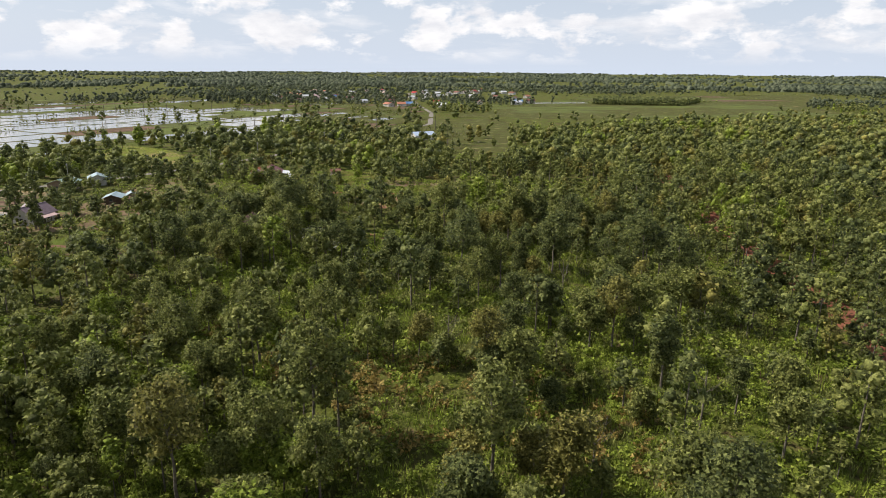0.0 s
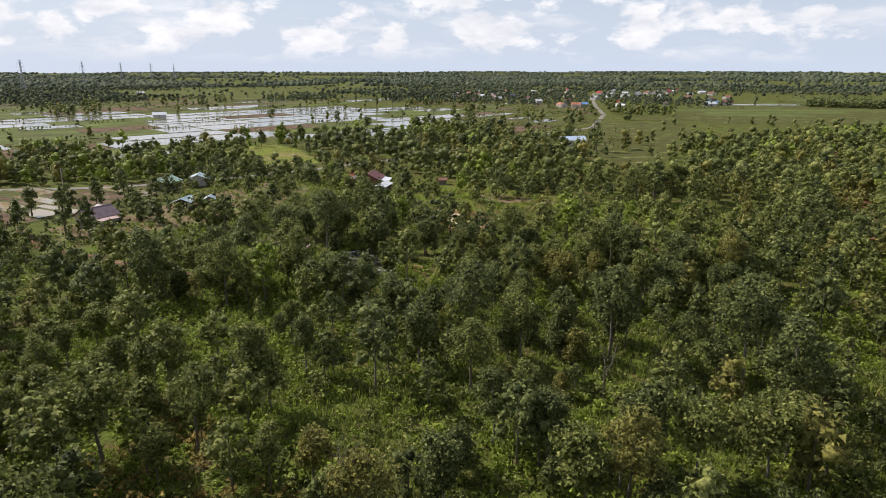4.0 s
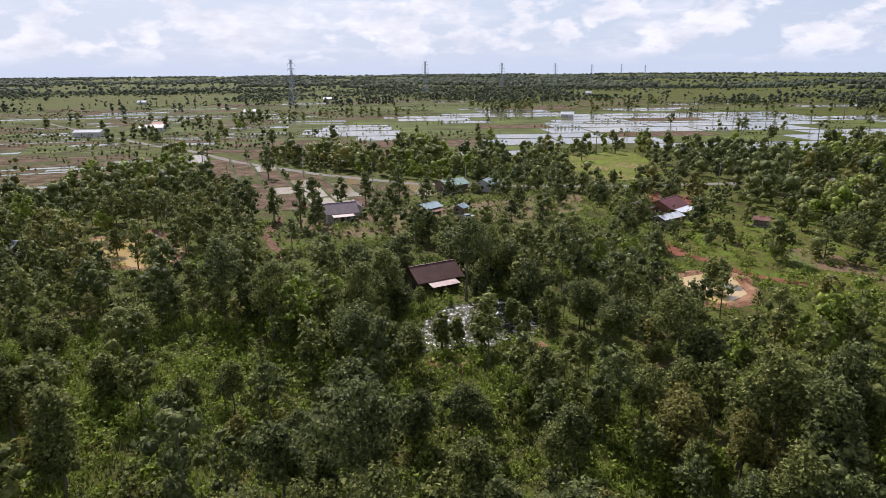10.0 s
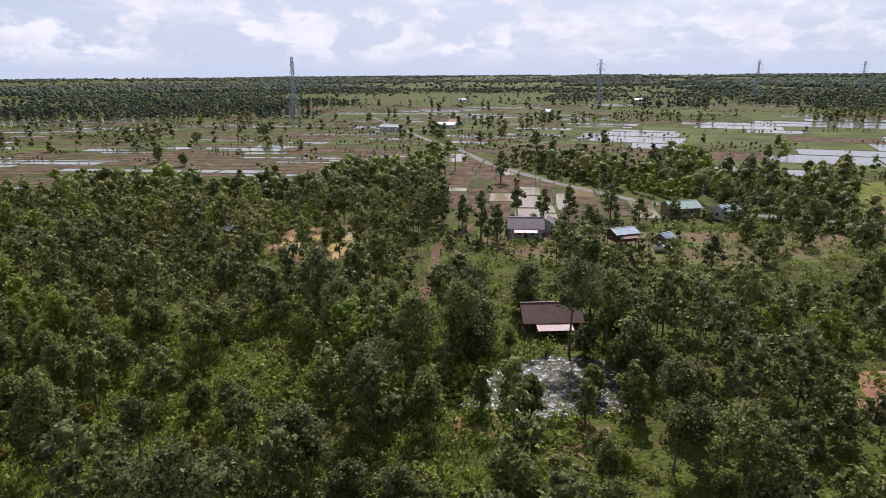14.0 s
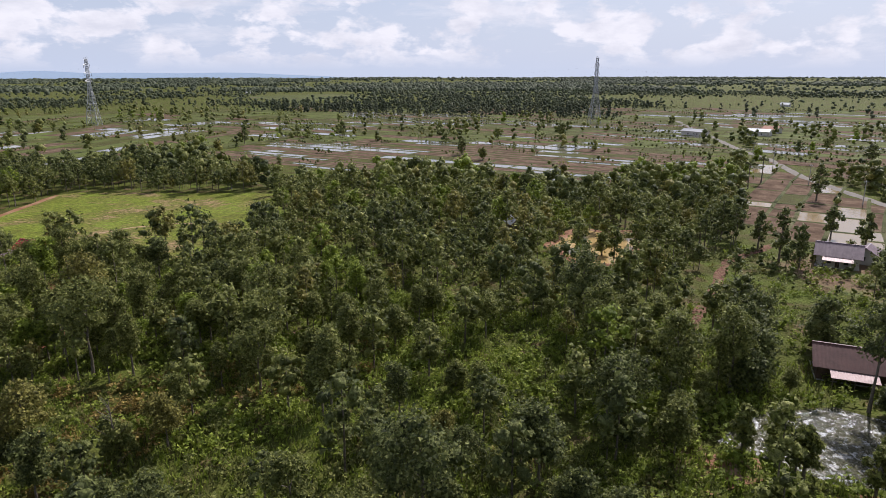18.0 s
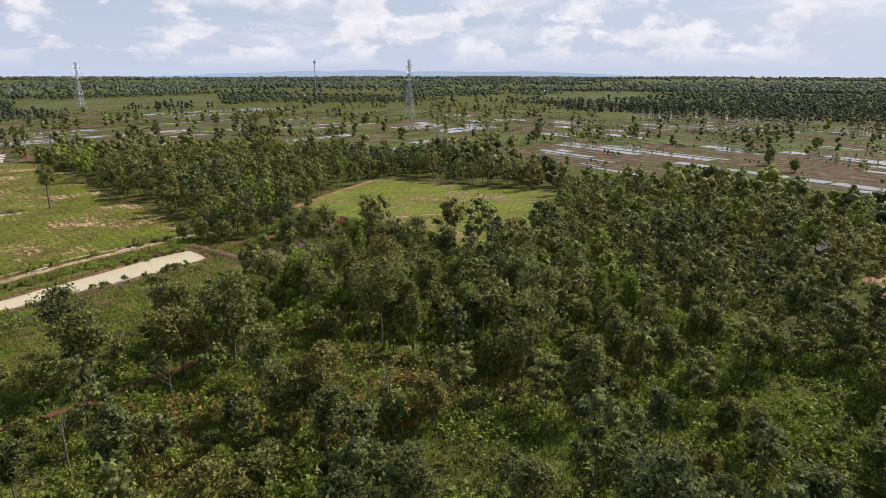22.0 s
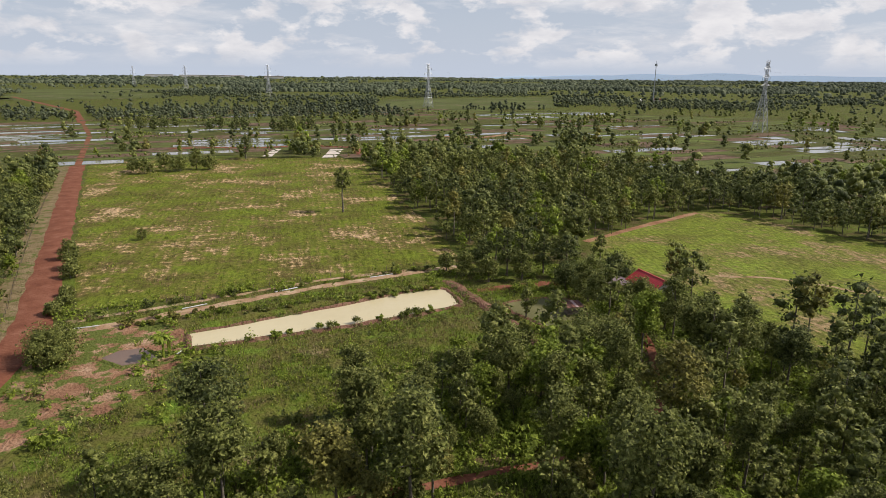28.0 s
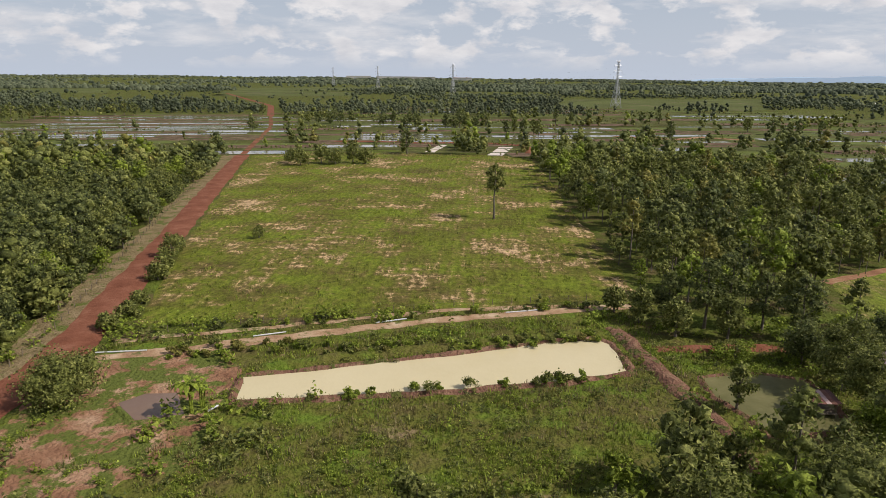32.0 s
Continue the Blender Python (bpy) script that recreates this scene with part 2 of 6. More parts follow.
def sown_field(name, greens, dry, sand):
    """Grazed grass in rows: green drifts, dry rows, and small sandy gaps that follow the rows."""
    m = material(name, greens, 0.07, bump=0.0, fine=9.0, spread=(0.34, 0.66))
    nt = m.node_tree
    bsdf = nt.nodes["Principled BSDF"]
    colour = bsdf.inputs["Base Color"].links[0].from_socket
    geo = nt.nodes.new("ShaderNodeNewGeometry")

    def tex(scale, detail, stretch=(1, 1, 1), rough=0.65):
        mp = nt.nodes.new("ShaderNodeMapping")
        mp.inputs["Rotation"].default_value = (0, 0, radians(10))
        mp.inputs["Scale"].default_value = stretch
        nt.links.new(geo.outputs["Position"], mp.inputs["Vector"])
        n = nt.nodes.new("ShaderNodeTexNoise")
        n.inputs["Scale"].default_value, n.inputs["Detail"].default_value, n.inputs["Roughness"].default_value = scale, detail, rough
        nt.links.new(mp.outputs["Vector"], n.inputs["Vector"])
        return n.outputs["Fac"], mp.outputs["Vector"]

    def calc(op, a, c):
        q = nt.nodes.new("ShaderNodeMath")
        q.operation = op
        for k, v in enumerate((a, c)):
            if isinstance(v, float):
                q.inputs[k].default_value = v
            else:
                nt.links.new(v, q.inputs[k])
        return q.outputs[0]

    def layer(value, low, high, paint, base):
        r = nt.nodes.new("ShaderNodeValToRGB")
        r.color_ramp.elements[0].position, r.color_ramp.elements[1].position = low, high
        nt.links.new(value, r.inputs["Fac"])
        mx = nt.nodes.new("ShaderNodeMix")
        mx.data_type = "RGBA"
        nt.links.new(r.outputs["Color"], mx.inputs[0])
        nt.links.new(base, mx.inputs[6])
        mx.inputs[7].default_value = (*paint, 1)
        return mx.outputs[2]

    region, _ = tex(0.045, 4.0)
    streak, flat = tex(0.42, 5.0, (1.0, 0.32, 1.0))
    cross, _ = tex(0.35, 5.0, (0.25, 1.3, 1.0))
    fine, _ = tex(1.0, 7.0, (1.0, 0.55, 1.0), 0.8)
    wave = nt.nodes.new("ShaderNodeTexWave")
    wave.bands_direction = "X"
    wave.inputs["Scale"].default_value, wave.inputs["Distortion"].default_value, wave.inputs["Detail"].default_value = 0.13, 1.6, 3.0
    nt.links.new(flat, wave.inputs["Vector"])
    rows = wave.outputs["Fac"]
    dryness = calc("ADD", calc("MULTIPLY", region, 0.52), calc("ADD", calc("MULTIPLY", streak, 0.26), calc("ADD", calc("MULTIPLY", cross, 0.22), calc("MULTIPLY", rows, 0.025))))
    colour = layer(dryness, 0.49, 0.60, dry, colour)
    gaps = calc("ADD", calc("MULTIPLY", dryness, 0.72), calc("MULTIPLY", fine, 0.3))
    colour = layer(gaps, 0.555, 0.60, sand, colour)
    tone = nt.nodes.new("ShaderNodeMix")
    tone.data_type, tone.blend_type = "RGBA", "MULTIPLY"
    tone.inputs[0].default_value = 1.0
    r = nt.nodes.new("ShaderNodeValToRGB")
    r.color_ramp.elements[0].position, r.color_ramp.elements[1].position = 0.36, 0.64
    r.color_ramp.elements[0].color, r.color_ramp.elements[1].color = (0.45, 0.46, 0.46, 1), (1.5, 1.48, 1.35, 1)
    nt.links.new(fine, r.inputs["Fac"])
    nt.links.new(colour, tone.inputs[6])
    nt.links.new(r.outputs["Color"], tone.inputs[7])
    nt.links.new(tone.outputs[2], bsdf.inputs["Base Color"])
    bump = nt.nodes.new("ShaderNodeBump")
    bump.inputs["Strength"].default_value, bump.inputs["Distance"].default_value = 0.9, 0.35
    nt.links.new(calc("ADD", fine, calc("MULTIPLY", rows, 0.22)), bump.inputs["Height"])
    nt.links.new(bump.outputs[0], bsdf.inputs["Normal"])
    return m


GRASS = sown_field("field_grass", ((0.10, 0.085, 0.026), (0.13, 0.145, 0.022), (0.155, 0.20, 0.022)), (0.19, 0.13, 0.058), (0.50, 0.35, 0.21))
CLEARING = sown_field("clearing_grass", ((0.12, 0.12, 0.03), (0.16, 0.19, 0.03), (0.19, 0.25, 0.036)), (0.17, 0.15, 0.05), (0.30, 0.21, 0.12))
MEADOW = material("meadow_grass", ((0.072, 0.06, 0.026), (0.085, 0.088, 0.024), (0.10, 0.125, 0.026)), 0.09, bump=0.6, bump_scale=1.6,
                  second=((0.33, 0.24, 0.14), 0.09, 0.58, 0.70))
FARMEADOW = material("far_meadow_grass", ((0.075, 0.075, 0.032), (0.10, 0.115, 0.036), (0.13, 0.15, 0.05)), 0.012, bump=0.5, bump_scale=1.0, fine=9.0, second=((0.17, 0.14, 0.08), 0.02, 0.56, 0.66))
SCRUB = material("rough_grass", ((0.125, 0.095, 0.04), (0.12, 0.125, 0.025), (0.125, 0.20, 0.022)), 0.16, bump=1.0, bump_scale=1.4,
                 second=((0.27, 0.19, 0.11), 0.10, 0.60, 0.68))
FARMSOIL = material("weedy_farm_soil", ((0.16, 0.10, 0.06), (0.20, 0.135, 0.08), (0.12, 0.14, 0.04)), 0.07, bump=0.5, bump_scale=2.0, second=((0.12, 0.16, 0.035), 0.09, 0.48, 0.62))
DRYGRASS = material("dry_verge_grass", ((0.13, 0.10, 0.045), (0.22, 0.165, 0.085), (0.30, 0.22, 0.13)), 0.3, bump=0.9, bump_scale=1.6, fine=8.0, second=((0.11, 0.13, 0.03), 0.25, 0.52, 0.58))
RED = material("red_laterite", ((0.15, 0.055, 0.032), (0.21, 0.082, 0.048), (0.27, 0.12, 0.075)), 0.22, bump=0.35, bump_scale=2.0)
SOIL = material("bare_soil", ((0.20, 0.095, 0.055), (0.31, 0.165, 0.095), (0.43, 0.29, 0.185)), 0.22, bump=0.6, bump_scale=2.0)
WEEDSOIL = material("weedy_red_soil", ((0.18, 0.085, 0.05), (0.29, 0.155, 0.09), (0.50, 0.34, 0.22)), 0.16, bump=0.9, bump_scale=1.8, fine=9.0, second=((0.115, 0.135, 0.03), 0.2, 0.47, 0.52))
BANKSOIL = material("damp_bank_soil", ((0.12, 0.062, 0.042), (0.20, 0.105, 0.07), (0.27, 0.165, 0.105)), 0.5, bump=1.0, bump_scale=1.6, second=((0.10, 0.11, 0.03), 0.4, 0.54, 0.60))
TRACK = material("sandy_track", ((0.26, 0.15, 0.085), (0.40, 0.26, 0.155), (0.54, 0.41, 0.28)), 0.3, bump=0.5, bump_scale=2.5, fine=8.0, second=((0.13, 0.135, 0.04), 0.35, 0.54, 0.60))
GRAVEL = material("grey_road", ((0.19, 0.172, 0.145), (0.28, 0.255, 0.22)), 0.2, bump=0.2, bump_scale=3)
MUD = material("paddy_mud", ((0.07, 0.045, 0.03), (0.145, 0.098, 0.066), (0.24, 0.17, 0.115)), 0.16, rough=0.95, spec=0.03, bump=0.4, bump_scale=1.5)
RICE = material("young_rice", ((0.08, 0.08, 0.03), (0.105, 0.122, 0.034), (0.14, 0.175, 0.04)), 0.03, bump=0.4, bump_scale=2)
BUND = material("paddy_bund", ((0.05, 0.06, 0.022), (0.09, 0.10, 0.035), (0.16, 0.13, 0.07)), 0.08, bump=0.5, bump_scale=1.5)
POND = water("pond_water", (0.58, 0.49, 0.29), (0.64, 0.55, 0.34), rough=0.22)
POND.node_tree.nodes["Principled BSDF"].inputs["Specular IOR Level"].default_value = 0.25
YELLOW = water("ochre_water", (0.50, 0.34, 0.13), (0.58, 0.42, 0.19))
ALGAE = water("green_pond_water", (0.10, 0.10, 0.034), (0.20, 0.18, 0.08), rough=0.4, scale=0.2)
ALGAE.node_tree.nodes["Principled BSDF"].inputs["Specular IOR Level"].default_value = 0.1
BROWNWATER = water("muddy_puddle", (0.16, 0.10, 0.07), (0.22, 0.14, 0.09))
OCHREPOOL = water("ochre_paddy_water", (0.36, 0.25, 0.12), (0.30, 0.24, 0.15), rough=0.1)
PADWATER = water("paddy_water", (0.27, 0.24, 0.19), (0.15, 0.15, 0.10), rough=0.05)
# Dark rippled water; its sun glints are pale patches put into the colour.
PAINTEDGLINT = material("water_with_painted_glints", ((0.035, 0.035, 0.018), (0.09, 0.085, 0.035)), 0.3, rough=0.15, bump=0.8, bump_scale=1.2, spec=0.3, second=((0.52, 0.52, 0.49), 0.75, 0.53, 0.62))
SALT = material("white_clay", ((0.55, 0.47, 0.40), (0.70, 0.63, 0.55)), 0.2)
STEEL = material("galvanised_steel", ((0.30, 0.31, 0.32), (0.42, 0.43, 0.44)), 0.5, rough=0.45, metal=0.6, spec=0.4)
WIRE = material("cable", ((0.10, 0.10, 0.11), (0.16, 0.16, 0.17)), 0.5, rough=0.5, metal=0.5, spec=0.4)
WHITEPIPE = material("white_plastic_pipe", ((0.55, 0.56, 0.56), (0.72, 0.72, 0.70)), 1.5, rough=0.4, spec=0.4)
TIMBER = material("weathered_timber", ((0.13, 0.10, 0.07), (0.27, 0.22, 0.17)), 1.5, bump=0.3, bump_scale=8)
CONCRETE = material("concrete", ((0.33, 0.32, 0.30), (0.47, 0.45, 0.42)), 0.8, bump=0.2, bump_scale=6)
PLASTER = material("pale_plaster", ((0.50, 0.47, 0.42), (0.68, 0.65, 0.60)), 0.5, bump=0.1, bump_scale=6)
BRICK = material("bare_brick_wall", ((0.26, 0.12, 0.08), (0.36, 0.18, 0.12)), 0.8, bump=0.3, bump_scale=8)
DARKWOOD = material("dark_plank_wall", ((0.06, 0.04, 0.03), (0.13, 0.09, 0.065)), 0.9, bump=0.3, bump_scale=8)
PANE = material("window_glass", ((0.03, 0.035, 0.04), (0.06, 0.07, 0.075)), 0.5, rough=0.08, spec=0.6)


def roofing(name, a, b, rough=0.5, metal=0.0):
    return material(name, (a, b), 0.6, rough=rough, metal=metal, spec=0.3, bump=0.15, bump_scale=5, second=(tuple(0.6 * c for c in a), 0.35, 0.55, 0.75))


ROOF_BROWN = roofing("brown_roof_sheet", (0.10, 0.045, 0.035), (0.15, 0.07, 0.055))
ROOF_PINK = roofing("faded_pink_roof_sheet", (0.45, 0.30, 0.27), (0.58, 0.42, 0.38))
ROOF_RED = roofing("red_roof_sheet", (0.42, 0.03, 0.035), (0.52, 0.06, 0.06), rough=0.4)
ROOF_RUST = roofing("rusty_tin", (0.15, 0.055, 0.038), (0.30, 0.15, 0.11), rough=0.7)
ROOF_PURPLE = roofing("purple_grey_roof_tile", (0.17, 0.12, 0.13), (0.26, 0.19, 0.20))
ROOF_GREEN = roofing("green_roof_sheet", (0.24, 0.34, 0.28), (0.32, 0.43, 0.36))
ROOF_TEAL = roofing("teal_roof_sheet", (0.28, 0.38, 0.40), (0.40, 0.49, 0.51))
ROOF_MAROON = roofing("maroon_roof_tile", (0.16, 0.05, 0.05), (0.22, 0.085, 0.08))
ROOF_WHITE = roofing("white_roof_sheet", (0.62, 0.63, 0.64), (0.76, 0.77, 0.78))
ROOF_BLUE = roofing("blue_roof_sheet", (0.10, 0.22, 0.45), (0.18, 0.32, 0.55))
ROOF_PALE = roofing("pale_blue_roof_sheet", (0.40, 0.48, 0.60), (0.52, 0.60, 0.72))
ROOF_ORANGE = roofing("orange_roof_tile", (0.42, 0.16, 0.09), (0.52, 0.24, 0.15))
ROOF_GREY = roofing("grey_roof_sheet", (0.33, 0.34, 0.36), (0.46, 0.47, 0.48))

# ---- mesh helpers ----
RNG = np.random.default_rng(11)


def np_mesh(name, V, F, mats, mi=None, smooth=False):
    """A mesh of like-sided faces from arrays."""
    V, F = np.asarray(V, dtype=np.float32), np.asarray(F, dtype=np.int32)
    me = bpy.data.meshes.new(name)
    me.vertices.add(len(V))
    me.vertices.foreach_set("co", V.ravel())
    me.loops.add(F.size)
    me.loops.foreach_set("vertex_index", F.ravel())
    me.polygons.add(len(F))
    me.polygons.foreach_set("loop_start", np.arange(len(F), dtype=np.int32) * F.shape[1])
    for m in mats:
        me.materials.append(m)
    if mi is not None:
        me.polygons.foreach_set("material_index", np.asarray(mi, dtype=np.int32))
    if smooth:
        me.polygons.foreach_set("use_smooth", np.ones(len(F), dtype=bool))
    me.update(calc_edges=True)
    me.validate()
    return me


def part(name, data, mat, parent, label=""):
    """One mesh object, from a bmesh or a mesh, under a thing or a part (or at top level)."""
    if isinstance(data, bmesh.types.BMesh):
        me = bpy.data.meshes.new(name)
        data.to_mesh(me)
        data.free()
        data = me
    if mat is not None and not data.materials:
        data.materials.append(mat)
    ob = new(name, data)
    if parent is not None:
        ob.parent = parent
    if label:
        ob["label"] = label
    return ob


def thing(name, m, label, category, group="", kind=""):
    ob = new(name)
    ob.matrix_world = m
    return tagged(ob, label, category, group, kind)


def box(bm, x0, x1, y0, y1, z0, z1, bevel=0.0):
    g = bmesh.ops.create_cube(bm, size=1.0, matrix=Matrix.Translation(((x0 + x1) / 2, (y0 + y1) / 2, (z0 + z1) / 2)) @ Matrix.Diagonal((x1 - x0, y1 - y0, z1 - z0, 1)))
    if bevel:
        es = list({e for v in g["verts"] for e in v.link_edges})
        bmesh.ops.bevel(bm, geom=es, offset=bevel, segments=1, affect="EDGES")
    return bm


def boxed(*args, bevel=0.0):
    return box(bmesh.new(), *args, bevel=bevel)


def bar(bm, a, b, r, sides=5, r2=None):
    """A tapered bar from a to b."""
    a, b = Vector(a), Vector(b)
    d = b - a
    m = Matrix.Translation((a + b) / 2) @ d.to_track_quat("Z", "Y").to_matrix().to_4x4()
    bmesh.ops.create_cone(bm, cap_ends=True, segments=sides, radius1=r, radius2=r if r2 is None else r2, depth=d.length, matrix=m)
    return bm


def barred(a, b, r, sides=5, r2=None):
    return bar(bmesh.new(), a, b, r, sides, r2)


def rough_ring(poly, step, wobble, seed=0.0):
    """The outline of a polygon, cut fine and made uneven."""
    pts = []
    n = len(poly)
    for i in range(n):
        a, b = Vector((*poly[i], 0)), Vector((*poly[(i + 1) % n], 0))
        k = max(1, int((b - a).length / step))
        for j in range(k):
            p = a.lerp(b, j / k)
            q = noise.noise_vector(Vector((p.x * 0.13 + seed, p.y * 0.13, 3.7))) + 0.5 * noise.noise_vector(Vector((p.x * 0.5, p.y * 0.5 + seed, 1.7)))
            q += 0.22 * noise.noise_vector(Vector((p.x * 1.9, p.y * 1.9, seed)))
            pts.append((p.x + wobble * q.x, p.y + wobble * q.y))
    return pts


def patch(name, poly, z, mat, step=3.0, wobble=1.2, kind="structure", label="", category=""):
    """A flat piece of land with an uneven outline."""
    bm = bmesh.new()
    bm.faces.new([bm.verts.new((x, y, z)) for x, y in rough_ring(poly, step, wobble, z * 17)])
    bmesh.ops.triangulate(bm, faces=bm.faces[:])
    return tagged(part(name, bm, mat, None), label, category, kind=kind)


def strip(name, line, width, z, mat, wobble=0.8, step=1.6, crown=0.0, label="", category="road"):
    """A road or bank along a line: five points across."""
    pts = []
    for (x0, y0), (x1, y1) in zip(line, line[1:]):
        k = max(1, int(math.hypot(x1 - x0, y1 - y0) / step))
        pts += [(x0 + (x1 - x0) * j / k, y0 + (y1 - y0) * j / k) for j in range(k)]
    pts.append(line[-1])
    P = np.array(pts)
    for _ in range(6):
        P[1:-1] = 0.25 * P[:-2] + 0.5 * P[1:-1] + 0.25 * P[2:]
    d = np.gradient(P, axis=0)
    d /= np.linalg.norm(d, axis=1)[:, None]
    side = np.stack([-d[:, 1], d[:, 0]], 1)
    V, F = [], []
    prof = ((-0.5, 0.0), (-0.3, 0.75), (0.0, 1.0), (0.3, 0.75), (0.5, 0.0))
    for i, p in enumerate(P):
        n = noise.noise(Vector((p[0] * 0.2, p[1] * 0.2, 5.1)))
        taper = min(1.0, 0.12 + i / 3, 0.12 + (len(P) - 1 - i) / 3) if crown > 0.25 else 1.0
        n2 = noise.noise(Vector((p[0] * 0.2, p[1] * 0.2, 9.1)))
        for k, h in prof:
            w = width * k + wobble * (n if k < 0 else n2) * abs(k) * 2
            lump = 1 + 0.9 * noise.noise(Vector((p[0] * 0.7 + k, p[1] * 0.7, 4.0))) * (crown > 0.25)
            V.append((p[0] + side[i, 0] * w, p[1] + side[i, 1] * w, z + crown * h * lump * taper))
    for i in range(len(P) - 1):
        for k in range(4):
            a = i * 5 + k
            F.append((a, a + 1, a + 6, a + 5))
    return tagged(part(name, np_mesh(name, V, F, [mat]), None, None), label, category, kind="structure")


def inside(px, py, poly):
    poly = np.asarray(poly, dtype=float)
    res = np.zeros(len(px), bool)
    j = len(poly) - 1
    for i in range(len(poly)):
        xi, yi, xj, yj = *poly[i], *poly[j]
        c = ((yi > py) != (yj > py)) & (px < (xj - xi) * (py - yi) / (yj - yi + 1e-12) + xi)
        res ^= c
        j = i
    return res


def band(line, half):
    """A polygon round a line."""
    P = np.array(line, float)
    d = np.gradient(P, axis=0)
    d /= np.linalg.norm(d, axis=1)[:, None]
    s = np.stack([-d[:, 1], d[:, 0]], 1) * half
    return [tuple(p) for p in np.concatenate([P + s, (P - s)[::-1]])]


# ---- the plan ----
RED_ROAD = [(-420, 1300), (-215, 830), (-131, 502), (-95, 297), (-66, 148), (-55, 88), (-56.3, 55), (-62, 20), (-71, -25), (-74, -75), (-80, -140), (-95, -260), (-120, -420)]
TRAIL = [(-60, 20), (-40, 23), (-26, 23), (-17, 23), (-10, 24.8), (5, 25.5), (22, 26.3), (33, 28), (41, 34), (47, 44), (52, 54), (56, 63)]
GREY_ROAD = [(800, -30), (592, -62), (502, -80), (390, -100), (352, -112), (285, -121), (222, -140), (180, -160), (155, -185), (127, -226), (104, -270), (90, -305), (74, -365), (52, -425), (27, -485), (31, -632), (50, -757), (84, -1029), (95, -1200)]
LANE = [(150, -98), (128, -85), (100, -81), (73, -77), (62, -79)]
BIG_FIELD = [(-50, 100), (-61, 150), (-70, 190), (-90, 297), (-97, 338), (-40, 345), (42, 332), (43, 287), (39, 200), (38, 133), (36, 116), (0, 108)]
POND_GRASS = [(-55, 30), (-52, 66), (-52, 92), (0, 108), (36, 114), (42, 108), (34, 98), (52, 94), (55, 84), (55, 70), (36, 64), (33, 60), (24, 60), (15.5, 51), (4, 44.5), (-6.6, 41.5), (-14, 36), (-22, 32.5), (-34, 28)]
POND_EDGE = [(-27, 81), (-13, 85), (1, 89), (24, 96), (25.5, 94), (26, 84), (17, 81), (1, 78), (-16, 76), (-26, 74.5)]
ALGAE_EDGE = [(35.7, 82.4), (44.4, 83.5), (49.4, 82), (50, 76), (47, 69), (38, 67.5), (37.4, 72), (35.2, 77)]
MUD_EDGE = [(-40, 74), (-38, 76.5), (-34, 76.5), (-31, 71), (-36, 69.5)]
GREEN_FIELD = [(79, 127), (110, 143), (137, 155), (147, 147), (157, 112), (168, 78), (150, 60), (122, 47), (92, 36), (80, 44), (77, 62), (80, 90), (72, 104)]
OCHRE_W = [(128, -41), (150, -45), (147, -51), (151, -60), (132, -62), (115, -59), (113, -51)]
OCHRE_E = [(40, -146), (39, -157), (33, -158), (25, -150), (24, -141), (30, -139), (35, -143)]
WHITE_POND = [(37, -81), (46, -86), (50, -91), (53, -97), (50, -108), (42, -108), (33.5, -104), (32.5, -94), (35, -88)]
GROVE_W = [(87, -158), (96, -179), (80, -179), (61, -165), (45, -147), (42, -137), (49, -133)]
GROVE_POND = [(47, -130), (42, -145), (34, -140), (24, -130), (31, -119)]
RED_YARD = [(67, -171), (61, -170), (54, -168), (50, -163), (52, -161), (60, -166)]
YARD = [(58, -84), (72, -82), (82, -95), (78, -115), (62, -114), (54, -100)]
FARM = [(143, -101), (138, -121), (132, -160), (126, -200), (104, -186), (100, -150), (104, -113), (128, -92)]
FARM_GRASS = [(104, -113), (100, -150), (103, -186), (80, -176), (74, -155), (84, -122), (90, -106)]
DIRT_WEST = [(63, -164), (72, -185), (84, -186), (88, -206), (55, -225), (30, -205), (-2, -190), (-2, -178), (29, -161)]
MEADOW_S = [(208, -262), (206, -315), (170, -290), (134, -246), (146, -216)]
GRASS_S = [(-4, -285), (31, -312), (46, -350), (52, -420), (40, -460), (20, -550), (-36, -550), (-46, -465), (-36, -350), (-26, -300)]
FIELD_SW = [(-20, -600), (-110, -560), (-330, -620), (-450, -690), (-430, -760), (-740, -1330), (-400, -1130), (-215, -1010), (-60, -760)]
MUD_NEAR = [(143, -117), (163, -88), (225, -95), (295, -98), (340, -108), (290, -118), (225, -136), (180, -155), (160, -165)]
MUD_EAST = [(276, -88), (236, -30), (240, 40), (232, 110), (262, 200), (345, 190), (372, 60), (345, -25), (330, -95)]
WATER_SE = [(225, -215), (310, -225), (450, -205), (540, -345), (500, -470), (430, -660), (185, -690), (128, -440), (160, -380), (215, -320)]
PADDY_E = [(345, 190), (378, 60), (345, -25), (340, -95), (500, -70), (640, -60), (640, 120), (560, 300), (420, 440)]
PADDY_SE = [(345, -125), (500, -95), (640, -80), (720, -330), (540, -345), (450, -205), (230, -205), (290, -130)]
PADDY_N = [(-340, 330), (-215, 322), (-112, 332), (-60, 348), (42, 336), (95, 342), (145, 296), (170, 256), (232, 215), (292, 215), (345, 195), (440, 420), (330, 560), (90, 540), (-120, 620), (-280, 640), (-360, 520)]
UNSEEN = [(-62, 10), (-95, -45), (-400, -540), (-700, -560), (-700, 660), (-490, 650), (-250, 298), (-135, 150), (-82, 78)]
